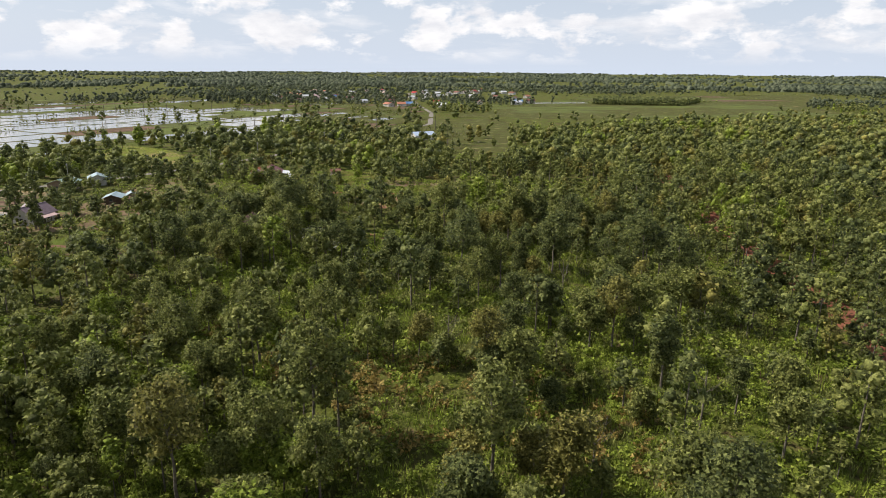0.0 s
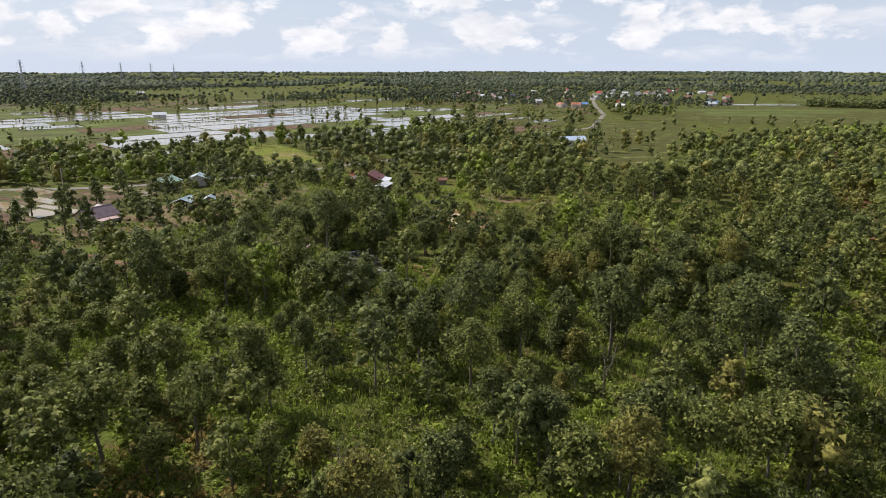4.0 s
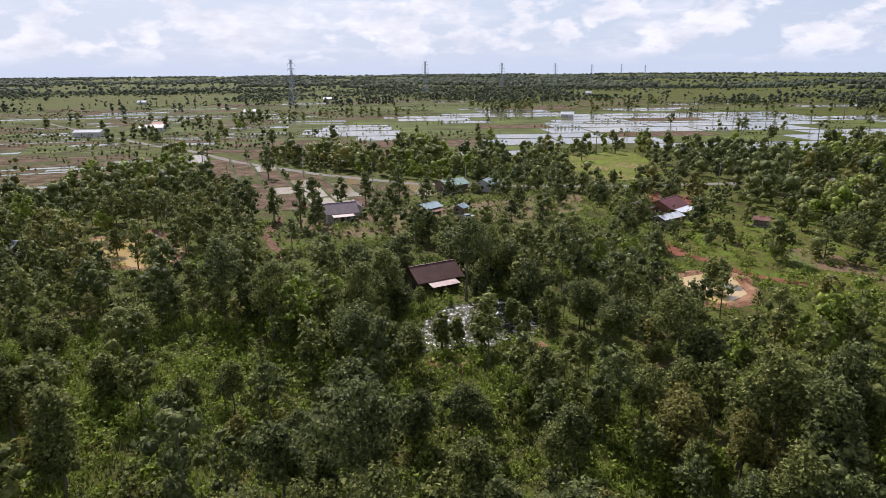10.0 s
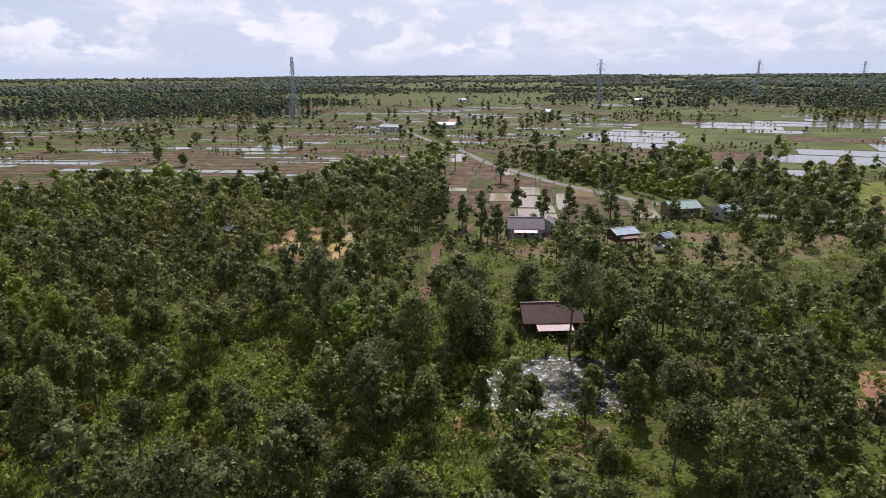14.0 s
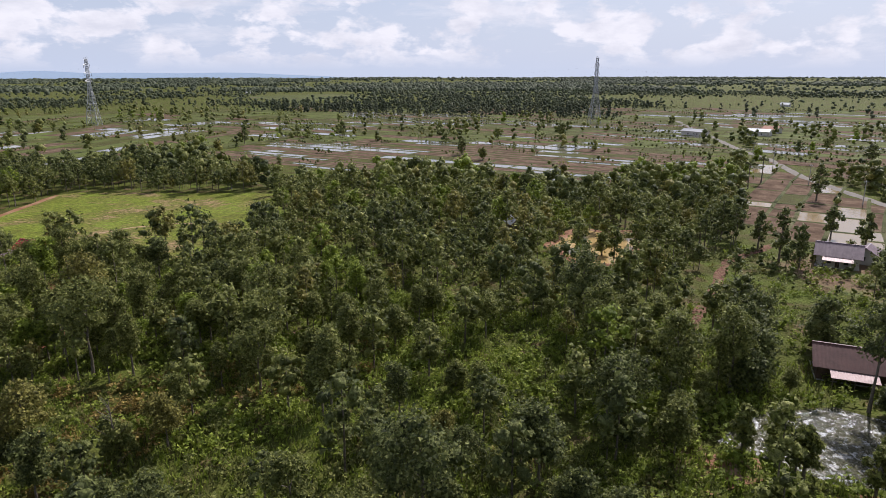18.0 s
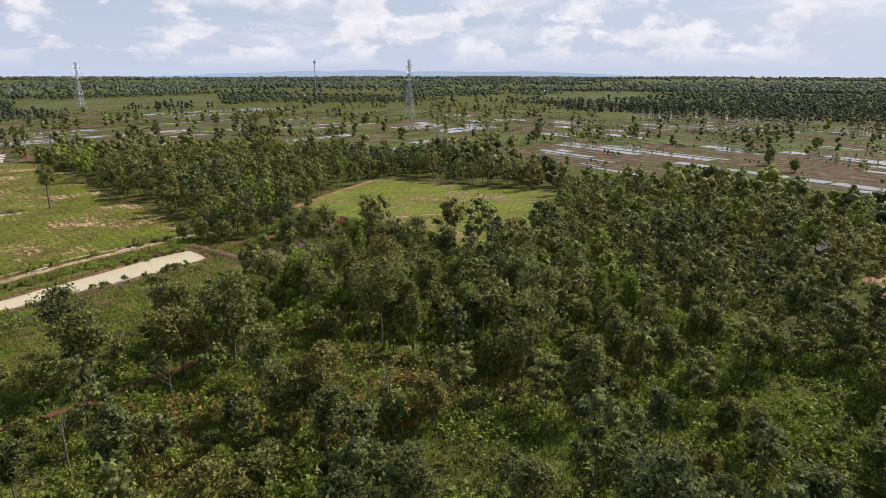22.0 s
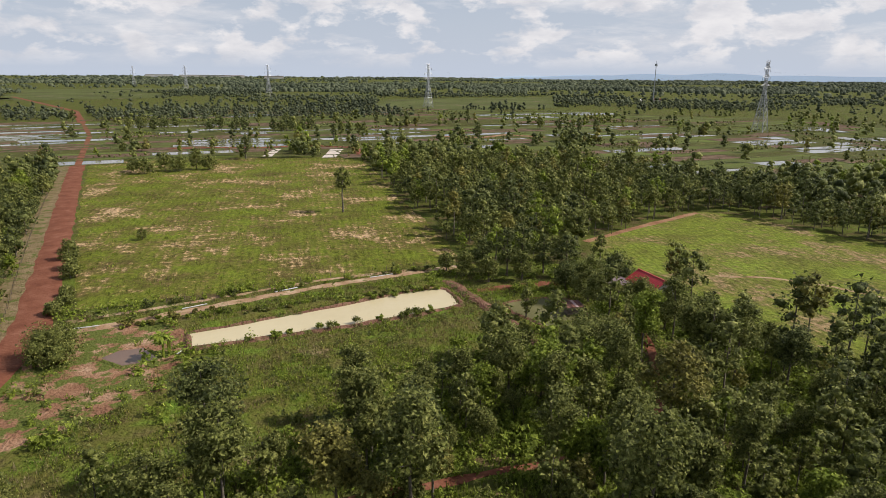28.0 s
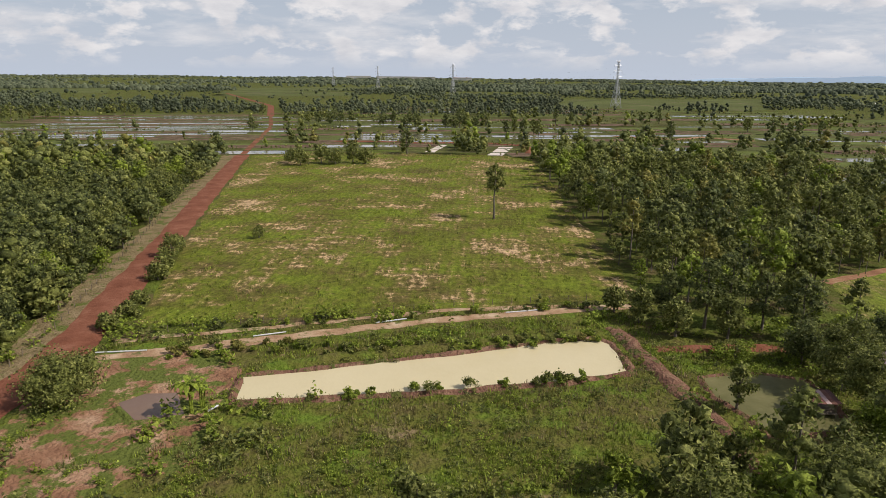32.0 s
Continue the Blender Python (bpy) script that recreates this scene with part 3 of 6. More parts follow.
OPEN = [band([(-52, 96), (-26, 101), (2, 109), (36, 114)], 6), [(33, 64), (31, 96), (54, 96), (56, 70)], [(60, 71), (60, 84), (73, 86), (74, 72)], BIG_FIELD, POND_GRASS, GREEN_FIELD, OCHRE_W, OCHRE_E, WHITE_POND, RED_YARD, YARD, MEADOW_S, MUD_NEAR, MUD_EAST, FIELD_SW,
        band(RED_ROAD[:7], 5.5), band(RED_ROAD[6:9], 3.6), band(RED_ROAD[8:], 1.0), band(TRAIL, 2.0), band(GREY_ROAD, 8), band(LANE, 2.5)]
RUSTY_A = [(62, -24), (41, -32), (28, -27), (27, -18), (38, -12)]
RUSTY_B = [(-20, 19), (-3, 11), (16, 11), (42, -15), (35, -24), (5, -15), (-12, -14), (-25, -1)]
HOUSE_SIDE = [(74, -86), (100, -86), (92, -104), (84, -120), (74, -150), (68, -140), (72, -118)]
CORE = [(-60, -75), (-60, 30), (-28, 24), (5, 16), (34, -2), (60, -25), (75, -45), (45, -72), (0, -85)]
MAIN_WOOD = [(-66, 30), (-55, 30), (-34, 28), (-22, 32.5), (-14, 36), (-6.6, 41.5), (4, 44.5), (15.5, 51), (24, 60), (33, 60), (50, 64), (75, 70), (75, 90), (60, 100), (40, 116), (40, 200), (43, 320), (80, 328), (132, 283), (152, 256), (177, 212), (200, 178), (212, 140), (194, 105), (182, 80), (204, 40), (215, 15), (204, -15), (218, -38), (262, -46), (300, -78), (304, -95), (215, -92), (144, -88),
          (130, -82), (97, -84), (84, -118), (72, -146), (60, -156), (40, -128), (28, -122), (19, -135), (8, -146), (-17, -152), (-47, -160), (-60, -172), (-60, -192), (9, -180), (32, -205), (55, -215), (74, -250), (68, -282), (51, -264), (18, -244), (2, -230), (-25, -228), (-34, -262), (-50, -330), (-80, -412), (-130, -459), (-181, -478), (-239, -506), (-326, -531), (-408, -566), (-700, -566), (-700, 20), (-66, 20)]
WOODS = [MAIN_WOOD, GROVE_W, GROVE_POND,
         [(-63, 60), (-65, 110), (-75, 150), (-100, 292), (-165, 318), (-215, 310), (-600, 310), (-700, 20), (-66, 20)],
         [(165, -165), (200, -150), (262, -150), (264, -196), (210, -222), (150, -208)],
         [(120, -290), (84, -300), (62, -330), (66, -400), (90, -440), (125, -400), (135, -330)]]
RUBBER = [(-180, -830), (-292, -803), (-350, -890), (-210, -935)]
VILLAGE_LAND = [(-120, -720), (60, -715), (320, -880), (320, -1250), (-120, -1330)]
FARMLAND = [(85, -112), (250, -112), (262, -330), (140, -340), (100, -420), (-20, -330), (60, -235), (0, -200), (60, -160)]
CLEARED = [[(18, -76), (38, -78), (36, -106), (20, -110)], [(8, -120), (30, -130), (26, -152), (6, -138)], [(88, -44), (113, -41), (113, -65), (90, -68)], [(60, -84), (74, -82), (74, -120), (56, -118), (50, -104)]]
FARM_OPEN = [(130, -80), (139, -97), (133, -134), (137, -153), (135, -183), (108, -180), (84, -160), (84, -130), (100, -136), (112, -116), (104, -112), (97, -82)]
SCRUB_EDGE = [(-8, -160), (-5, -174), (18, -192), (44, -190), (58, -165), (48, -154), (20, -154)]
HOMESTEAD = [(60, -170), (80, -174), (98, -200), (82, -208), (64, -192)]
BARN_SIDE = [(136, -152), (150, -150), (168, -172), (158, -190), (140, -186)]
PLAIN_E = [(640, -80), (640, 120), (560, 300), (425, 440), (560, 560), (800, 430), (910, 110), (880, -250), (725, -330)]
PLAIN_SE = [(545, -345), (720, -335), (880, -255), (850, -560), (650, -800), (430, -920), (290, -800), (430, -665), (500, -475)]
PLAIN_S = [(60, -425), (126, -450), (182, -690), (290, -800), (180, -860), (60, -770), (30, -600)]
PLAIN_N = [(440, 425), (335, 565), (90, 545), (-115, 625), (-150, 800), (60, 850), (330, 800), (560, 565)]
STRIPS_NW = [(-309, 450), (-339, 538), (-333, 606), (-274, 653), (-203, 644), (-162, 555), (-134, 393), (-166, 410), (-217, 387)]
DENSE_WOOD = [(48, -112), (45, -150), (0, -125), (4, -100)]
DARKER_WOOD = [(20, 28), (34, -7), (0, -36), (-10, -14)]
BRIGHTER_WOOD = [(40, -78), (38, -106), (8, -98), (8, -76)]
SPARSE = [(STRIPS_NW, 0.01, 0.7), (FARM_OPEN, 0.08, 9), (SCRUB_EDGE, 0.25, 9), (CLEARED[0], 0.10, 9), (CLEARED[1], 0.5, 9), (CLEARED[2], 0.3, 9), (FARM, 0.06, 9), (FARM_GRASS, 0.08, 0.4), (DIRT_WEST, 0.17, 0.2), (GRASS_S, 0.045, 0.42), (PADDY_E, 0.035, 0.06), (PADDY_SE, 0.035, 0.08), (PADDY_N, 0.025, 0.24), (WATER_SE, 0.008, 0.48), (PLAIN_E, 0.03, 0.1), (PLAIN_SE, 0.03, 0.1), (PLAIN_S, 0.06, 0.0), (PLAIN_N, 0.03, 0.15), (CORE, 0.46, 9), (HOUSE_SIDE, 0.5, 9), (HOMESTEAD, 0.3, 9), (BARN_SIDE, 0.12, 9)]

SOIL_LAND = [(-53, 46), (-52, 80), (-50, 87), (-32, 91), (-28, 84), (-26, 67), (-30, 58), (-38, 52), (-46, 45)]
SOIL_SPOTS = [[(-50, 86), (-45, 88), (-32, 91), (-29, 85), (-31, 79), (-40, 80), (-44, 78.5)], [(-47, 63.5), (-44, 69.5), (-39, 69), (-33.5, 66.5), (-36, 63), (-40, 62)], [(-42, 55.8), (-39.5, 58.5), (-35.5, 57.5), (-37, 55.6)],
              [(-33.5, 54.3), (-31, 56.5), (-28.4, 55.6), (-30, 53.8)], [(-32, 61), (-29, 61.5), (-27, 59.5), (-29, 58)], [(-29, 69.2), (-24, 70), (-19.5, 69.2), (-24, 67.2)], [(20, 62), (26, 64.5), (28, 61.5), (23, 58.5)], [(-52, 54), (-47, 57), (-46, 51), (-51, 48)]]

# ---- ground ----


FAR_MEADOWS = [[(-434, 1398), (-184, 1593), (-232, 2011), (-546, 1767)], [(-787, 1179), (-635, 1277), (-806, 1627), (-979, 1471)], [(-374, 1141), (-161, 1230), (-200, 1500), (-483, 1450)], [(127, 813), (393, 826), (592, 1254), (213, 1154)],
               [(900, 560), (1080, 480), (1300, 700), (1050, 800)]]


def ground_sheet():
    rings = [0, 60, 120, 200, 300, 450, 700, 1100, 1700, 2600, 3000, 3300, 3600, 3900, 4200, 4500, 4900]
    V, F, k = [(40, -20, 0)], [], 64
    for r in rings[1:]:
        f = min(1.0, max(0.0, (r - 3000) / 1850))
        V += [(40 + r * math.cos(2 * math.pi * i / k), -20 + r * math.sin(2 * math.pi * i / k), 9.0 * f * f * (3 - 2 * f)) for i in range(k)]
    bm = bmesh.new()
    vs = [bm.verts.new(v) for v in V]
    for i in range(k):
        bm.faces.new((vs[0], vs[1 + i], vs[1 + (i + 1) % k]))
        for j in range(len(rings) - 2):
            a, b = 1 + j * k, 1 + (j + 1) * k
            bm.faces.new((vs[a + i], vs[b + i], vs[b + (i + 1) % k], vs[a + (i + 1) % k]))
    return tagged(part("ground", bm, GROUND, None), "green undergrowth plain reaching the horizon", "ground", kind="structure")


ground_sheet()
for k, poly in enumerate(FAR_MEADOWS):
    patch("far_meadow_%d" % (k + 1), poly, 0.012 + 0.004 * k, FARMEADOW, 12.0, 22.0, label="open pale green meadow in the far woods", category="field")
patch("field_ground_1", BIG_FIELD, 0.05, GRASS, label="large grazed green field with bare sandy patches", category="field")
patch("field_ground_2", POND_GRASS, 0.04, SCRUB, label="rough grass and weeds round the pond", category="grass")
patch("field_ground_3", GREEN_FIELD, 0.05, CLEARING, label="green grass clearing among the trees", category="field")
patch("field_ground_4", MEADOW_S, 0.05, CLEARING, label="bright green meadow beside the grey road", category="field")
patch("field_ground_5", FARM, 0.05, FARMSOIL, label="reddish bare farm plot with young plants", category="field")
patch("field_ground_6", FARM_GRASS, 0.06, MEADOW, label="green grass plot below the farm", category="field")
patch("field_ground_7", DIRT_WEST, 0.05, SCRUB, label="half cleared scrub with reddish soil", category="field")
patch("field_ground_8", GRASS_S, 0.05, MEADOW, label="dry pasture by the far road", category="field")
patch("field_ground_9", FIELD_SW, 0.05, MEADOW, label="long green and tan fields beyond the forest", category="field")
patch("field_ground_10", YARD, 0.05, GROUND, label="bare soil yard round the brown-roofed house", category="ground")
patch("field_ground_11", SOIL_LAND, 0.06, WEEDSOIL, 0.7, 3.0, label="reddish soil with weeds beside the red road", category="ground")
strip("verge", [(x - 6.0, y) for x, y in RED_ROAD[2:8]], 6.5, 0.035, DRYGRASS, 1.4, label="dry grass verge beside the red road", category="grass")
strip("road_1", RED_ROAD, 7.0, 0.05, RED, crown=0.18, label="straight red laterite dirt road", category="road")
strip("road_2", GREY_ROAD, 4.4, 0.07, GRAVEL, crown=0.15, label="pale grey paved country road", category="road")
strip("path_1", TRAIL, 1.4, 0.06, RED, crown=0.04, label="narrow red earth trail under the trees", category="path")
strip("path_2", LANE, 2.2, 0.06, BANKSOIL, crown=0.05, label="reddish earth lane between trees", category="path")
strip("path_3", [(-50, 87), (-33, 92), (-17, 98), (2, 104), (22, 109), (34, 111)], 2.6, 0.07, TRACK, label="sandy vehicle track beside the pond", category="path")
strip("path_4", [(-50, 93), (-26, 100), (2, 108.5), (24, 111)], 1.6, 0.08, TRACK, label="pale sandy track at the edge of the field", category="path")
strip("path_5", [(77, 126), (100, 138), (135, 154)], 2.5, 0.08, SOIL, label="earth track along the clearing's edge", category="path")
strip("path_6", [(92, 88), (104, 84), (113, 74), (118, 64)], 1.3, 0.08, TRACK, label="pale sandy path over the clearing", category="path")


def pond(name, edge, mat, label, bank=1.6, height=0.5, bankmat=None):
    ring = rough_ring(edge, 1.6, 0.5, 2.2)
    bm = bmesh.new()
    bm.faces.new([bm.verts.new((x, y, 0.10)) for x, y in ring])
    bmesh.ops.triangulate(bm, faces=bm.faces[:])
    tagged(part(name, bm, mat, None), label, "pond", kind="structure")
    # earth bank round the water
    c = np.mean(np.array(ring), axis=0)
    n = len(ring)
    P = np.array(ring)
    d = np.roll(P, -1, 0) - np.roll(P, 1, 0)
    d /= np.linalg.norm(d, axis=1)[:, None]
    out = np.stack([d[:, 1], -d[:, 0]], 1)
    if np.mean(np.sum(out * (P - c), 1)) < 0:
        out = -out
    V, F = [], []
    for i, p in enumerate(P):
        w = bank * (0.9 + 0.5 * noise.noise(Vector((p[0] * 0.3, p[1] * 0.3, 2))))
        h = height * (1.0 + 0.7 * noise.noise(Vector((p[0] * 0.25, p[1] * 0.25, 8))))
        for f, z in ((-0.25, 0.04), (0.12, 0.35 * h), (0.5, h), (0.85, 0.55 * h), (1.3, 0.03)):
            V.append((p[0] + out[i, 0] * w * f, p[1] + out[i, 1] * w * f, z))
    for i in range(n):
        for k in range(4):
            a, b = i * 5 + k, (i + 1) % n * 5 + k
            F.append((a, a + 1, b + 1, b))
    tagged(part(name.replace("water", "bank"), np_mesh(name, V, F, [bankmat or SOIL]), None, None), "bare earth bank of a dug pond", "bank", kind="structure")


pond("water_1", POND_EDGE, POND, "long pond of opaque cream-coloured water", 1.1, 0.5, BANKSOIL)
pond("water_2", ALGAE_EDGE, ALGAE, "shallow greenish pond half in shade", 0.9, 0.3, BANKSOIL)
pond("water_3", MUD_EDGE, BROWNWATER, "small puddle of brown muddy water", 1.0, 0.3, WEEDSOIL)
pond("water_4", OCHRE_W, YELLOW, "ochre pond among the trees", 2.0, 0.5)
pond("water_5", OCHRE_E, YELLOW, "bright ochre pond with bare banks", 2.5, 0.6)
pond("water_6", WHITE_POND, PAINTEDGLINT, "small rippled pond with painted pale glints beside the house", 0.8, 0.2, GROUND)

# ---- paddies ----


HEDGES = []


def paddies(name, poly, angle, cw, ch, weights, label, seed, wet=None, hedge=0.22, skip=None):
    """Flooded, muddy and green plots between low bunds."""
    rng = np.random.default_rng(seed)
    P = np.array(poly, float)
    c = P.mean(0)
    ca, sa = math.cos(radians(angle)), math.sin(radians(angle))
    L = (P - c) @ np.array([[ca, -sa], [sa, ca]])
    x0, y0 = L.min(0)
    x1, y1 = L.max(0)
    mats = [wet or PADWATER, MUD, RICE, MEADOW, BUND]
    V, F, plots = [], [], []
    cum = np.cumsum(weights) / sum(weights)

    def corners(ax, ay, bx, by, z):
        q = []
        for px, py in ((ax, ay), (bx, ay), (bx, by), (ax, by)):
            px += 1.1 * noise.noise(Vector((px * 0.05, py * 0.05, seed)))
            py += 1.6 * noise.noise(Vector((px * 0.05, py * 0.05, seed + 7.3)))
            q.append((c[0] + px * ca - py * sa, c[1] + px * sa + py * ca, z))
        return q

    y = y0
    while y < y1:
        h = ch * rng.uniform(0.6, 1.5)
        x = x0 - rng.uniform(0, cw)
        while x < x1:
            w = cw * rng.uniform(0.5, 1.6)
            cx, cy = x + w / 2, y + h / 2
            wx, wy = c[0] + cx * ca - cy * sa, c[1] + cx * sa + cy * ca
            if inside(np.array([wx]), np.array([wy]), poly)[0] and not (skip and inside(np.array([wx]), np.array([wy]), skip)[0]):
                v = 0.5 + 0.4 * noise.noise(Vector((wx * 0.012, wy * 0.012, seed))) + rng.uniform(-0.45, 0.45)
                k = int(np.searchsorted(cum, min(0.999, max(0.0, v))))
                b, lift = 0.7, 0.012 * seed
                if rng.uniform() < hedge:
                    for f in np.arange(0.0, rng.uniform(0.3, 1.0), 2.6 / w):
                        hx, hy = x + w * f, y + rng.uniform(-0.7, 0.7)
                        HEDGES.append((c[0] + hx * ca - hy * sa, c[1] + hx * sa + hy * ca))
                plots.append((math.hypot(wx, wy), k, corners(x, y, x + w, y + h, 0.05 + lift)))
                # two earth bunds with sloping sides
                for ax, ay, bx, by, z in ((x - b, y - b, x + w + b, y + b, 0.24 + lift), (x - b, y, x + b, y + h, 0.23 + lift)):
                    low, top = corners(ax, ay, bx, by, 0.05 + lift), corners(ax + 0.3, ay + 0.3, bx - 0.3, by - 0.3, z)
                    s = len(V)
                    V += low + top
                    F += [(s + 4, s + 5, s + 6, s + 7)] + [(s + e, s + (e + 1) % 4, s + 4 + (e + 1) % 4, s + 4 + e) for e in range(4)]
            x += w
        y += h
    field = tagged(part(name, np_mesh(name, V, F, [BUND]), None, None), label, "paddy field", kind="structure")
    plots.sort(key=lambda p: p[0])
    for _, k, q in plots[:300]:
        part("plot", np_mesh("plot", q, [(0, 1, 2, 3)], [mats[k]]), None, field, ("flooded plot", "bare muddy plot", "plot of young green rice", "grassy fallow plot")[k])
    rest = plots[300:]
    if rest:
        far = part("far_plots", np_mesh("far_plots", [v for _, _, q in rest for v in q], np.arange(4 * len(rest)).reshape(-1, 4), mats, [k for _, k, _ in rest]), None, field)
        tagged(far, kind="stuff")


paddies("paddy_1", MUD_NEAR, -12, 22, 8, (4.6, 4.6, 0.3, 1.6), "muddy brown paddies with ochre pools beside the road", 3, OCHREPOOL, 0.22)
paddies("paddy_2", MUD_EAST, 80, 30, 9, (2.8, 5.6, 0.2, 1.6), "row of brown flooded paddies beyond the trees", 5, hedge=0.12)
paddies("paddy_3", WATER_SE, 62, 62, 30, (9, 0.6, 3.0, 0.7), "flooded paddies mirroring the sky with green rice", 8, hedge=0.3)
paddies("paddy_4", PADDY_E, 75, 34, 12, (2.4, 2.6, 3.2, 3), "green paddies with thin strips of water", 9, hedge=0.42)
paddies("paddy_5", PADDY_SE, 65, 34, 14, (2.8, 2.8, 2.6, 2.6), "patchwork of green and wet paddies", 10, hedge=0.42)
paddies("paddy_6", PADDY_N, 8, 40, 13, (2.4, 2.4, 3.4, 3), "paddies in thin brown, green and white strips", 12, skip=STRIPS_NW)
paddies("paddy_7", STRIPS_NW, 12, 50, 12, (5.5, 3, 0.3, 1.2), "brown and white flooded strips west of the red road", 14, hedge=0.05)
paddies("paddy_8", PLAIN_E, 72, 70, 22, (1.3, 2.6, 2.6, 4), "far green and brown plots east of the woods", 15, hedge=0.5)
paddies("paddy_9", PLAIN_SE, 66, 80, 26, (1.8, 1.8, 3.4, 3.4), "far green plots beyond the flooded paddies", 16, hedge=0.45)
paddies("paddy_10", PLAIN_S, 70, 46, 20, (0.4, 2.6, 2.0, 4.5), "dry and green plots before the village", 17, hedge=0.7)
paddies("paddy_11", PLAIN_N, 10, 70, 22, (0.8, 2.0, 3.0, 4), "far green and brown plots beyond the northern paddies", 18, hedge=0.5)
paddies("paddy_12", FIELD_SW, 14, 90, 34, (0.0, 1.0, 3.4, 5), "long green and tan fields beyond the forest", 6, hedge=0.2)
patch("clay_1", [(22, 335), (32, 378), (39, 374), (30, 335)], 0.2, SALT, 2, 0.5, label="pale white clay patch", category="ground")
patch("clay_2", [(-10, 348), (-2, 385), (2, 383), (-5, 346)], 0.2, SALT, 2, 0.5, label="pale white clay patch", category="ground")

# ---- trees ----


def leaf_blades(rng, centres, radii, count, size, up=0.45, inner=0.35):
    """Single leaves and leaf sprays through the outer part of every clump of a crown."""
    w = radii ** 2
    idx = rng.choice(len(centres), count, p=w / w.sum())
    d = rng.normal(size=(count, 3))
    d[:, 2] = d[:, 2] * 0.8 + np.abs(d[:, 2]) * 0.35
    d /= np.linalg.norm(d, axis=1)[:, None]
    pos = centres[idx] + d * (radii[idx] * rng.uniform(inner, 1.12, count))[:, None]
    n = d * 0.55 + rng.normal(size=(count, 3)) * 0.6 + np.array([0, 0, up])
    n /= np.linalg.norm(n, axis=1)[:, None]
    t = np.cross(n, rng.normal(size=(count, 3)))
    t /= np.linalg.norm(t, axis=1)[:, None]
    b = np.cross(n, t)
    s = size * rng.uniform(0.55, 1.4, count)[:, None]
    V = np.stack([pos - b * s * 0.55, pos + t * s * 0.62 + b * s * 0.25, pos - t * s * 0.5 + b * s * 0.5], 1)
    return V.reshape(-1, 3)


def crown_plan(rng, H, base, rad, lobes, lean=0.0):
    """Clump centres and sizes of a crown between base and H."""
    t = (np.arange(lobes) + rng.uniform(0, 1, lobes)) / lobes
    prof = np.sin(np.pi * np.clip(0.18 + 0.74 * t, 0, 1)) ** 0.8
    ang = rng.uniform(0, 2 * np.pi) + np.arange(lobes) * 2.4 + rng.uniform(-0.5, 0.5, lobes)
    rr = rad * prof * rng.uniform(0.3, 1.0, lobes)
    rr[-1] *= 0.2
    c = np.stack([rr * np.cos(ang) + lean * t, rr * np.sin(ang), base + (H - base) * (0.08 + 0.84 * t)], 1)
    r = rad * rng.uniform(0.34, 0.66, lobes) * (0.7 + 0.35 * prof)
    return c, r


def tube(rng, pts, radii, sides):
    V, F = [], []
    for i, (p, r) in enumerate(zip(pts, radii)):
        for k in range(sides):
            a = 2 * math.pi * k / sides
            V.append((p[0] + r * math.cos(a), p[1] + r * math.sin(a), p[2]))
    for i in range(len(pts) - 1):
        for k in range(sides):
            a, b = i * sides + k, i * sides + (k + 1) % sides
            F.append((a, b, b + sides, a + sides))
    return np.array(V), np.array(F)


def trunk_mesh(rng, H, base, c, r, thick, limbs, sides=6):
    pts = [(0, 0, -0.2)]
    top = c[-1]
    for k in range(1, 6):
        f = k / 5
        pts.append((top[0] * f * f + rng.uniform(-0.12, 0.12), top[1] * f * f + rng.uniform(-0.12, 0.12), top[2] * f))
    Vs, Fs = [], []
    V, F = tube(rng, pts, [thick * (1.25 if i == 0 else 1 - 0.8 * i / 5) for i in range(6)], sides)
    Vs.append(V)
    Fs.append(F)
    n = len(V)
    for k in rng.choice(len(c) - 1, min(limbs, len(c) - 1), replace=False):
        z0 = max(0.35 * base, c[k][2] - rng.uniform(0.8, 2.0))
        f = z0 / top[2]
        a = np.array([top[0] * f * f, top[1] * f * f, z0])
        mid = a * 0.45 + c[k] * 0.55 + np.array([0, 0, -0.25])
        V, F = tube(rng, [a, mid, c[k]], [thick * 0.42, thick * 0.28, thick * 0.08], 4)
        Vs.append(V)
        Fs.append(F + n)
        n += len(V)
    return np.concatenate(Vs), np.concatenate(Fs)


def as_triangles(F):
    F = np.asarray(F)
    return F if F.shape[1] == 3 else np.concatenate([F[:, [0, 1, 2]], F[:, [0, 2, 3]]])


def ico(level):
    bm = bmesh.new()
    bmesh.ops.create_icosphere(bm, subdivisions=level, radius=1.0)
    V = np.array([v.co[:] for v in bm.verts])
    bm.verts.index_update()
    F = np.array([[v.index for v in f.verts] for f in bm.faces])
    bm.free()
    return V, F


ICO = {1: ico(1), 2: ico(2)}


def crown_mesh(rng, c, r, level, count, size, core=0.66, squash=0.9):
    """A crown: a small uneven leafy core in every clump, and many single leaves round it."""
    Vs, Fs, n = [], [], 0
    BV, BF = ICO[level]
    for k in range(len(c)):
        q = rng.normal(size=(3, 3))
        q, _ = np.linalg.qr(q)
        V = (BV @ q) * rng.uniform(0.6, 1.15, (len(BV), 1)) * r[k] * core
        V[:, 2] *= squash
        Vs.append(V + c[k])
        Fs.append(BF + n)
        n += len(V)
    L = leaf_blades(rng, c, r, count, size)
    Vs.append(L)
    Fs.append(np.arange(len(L)).reshape(-1, 3) + n)
    return np.concatenate(Vs), np.concatenate(Fs)


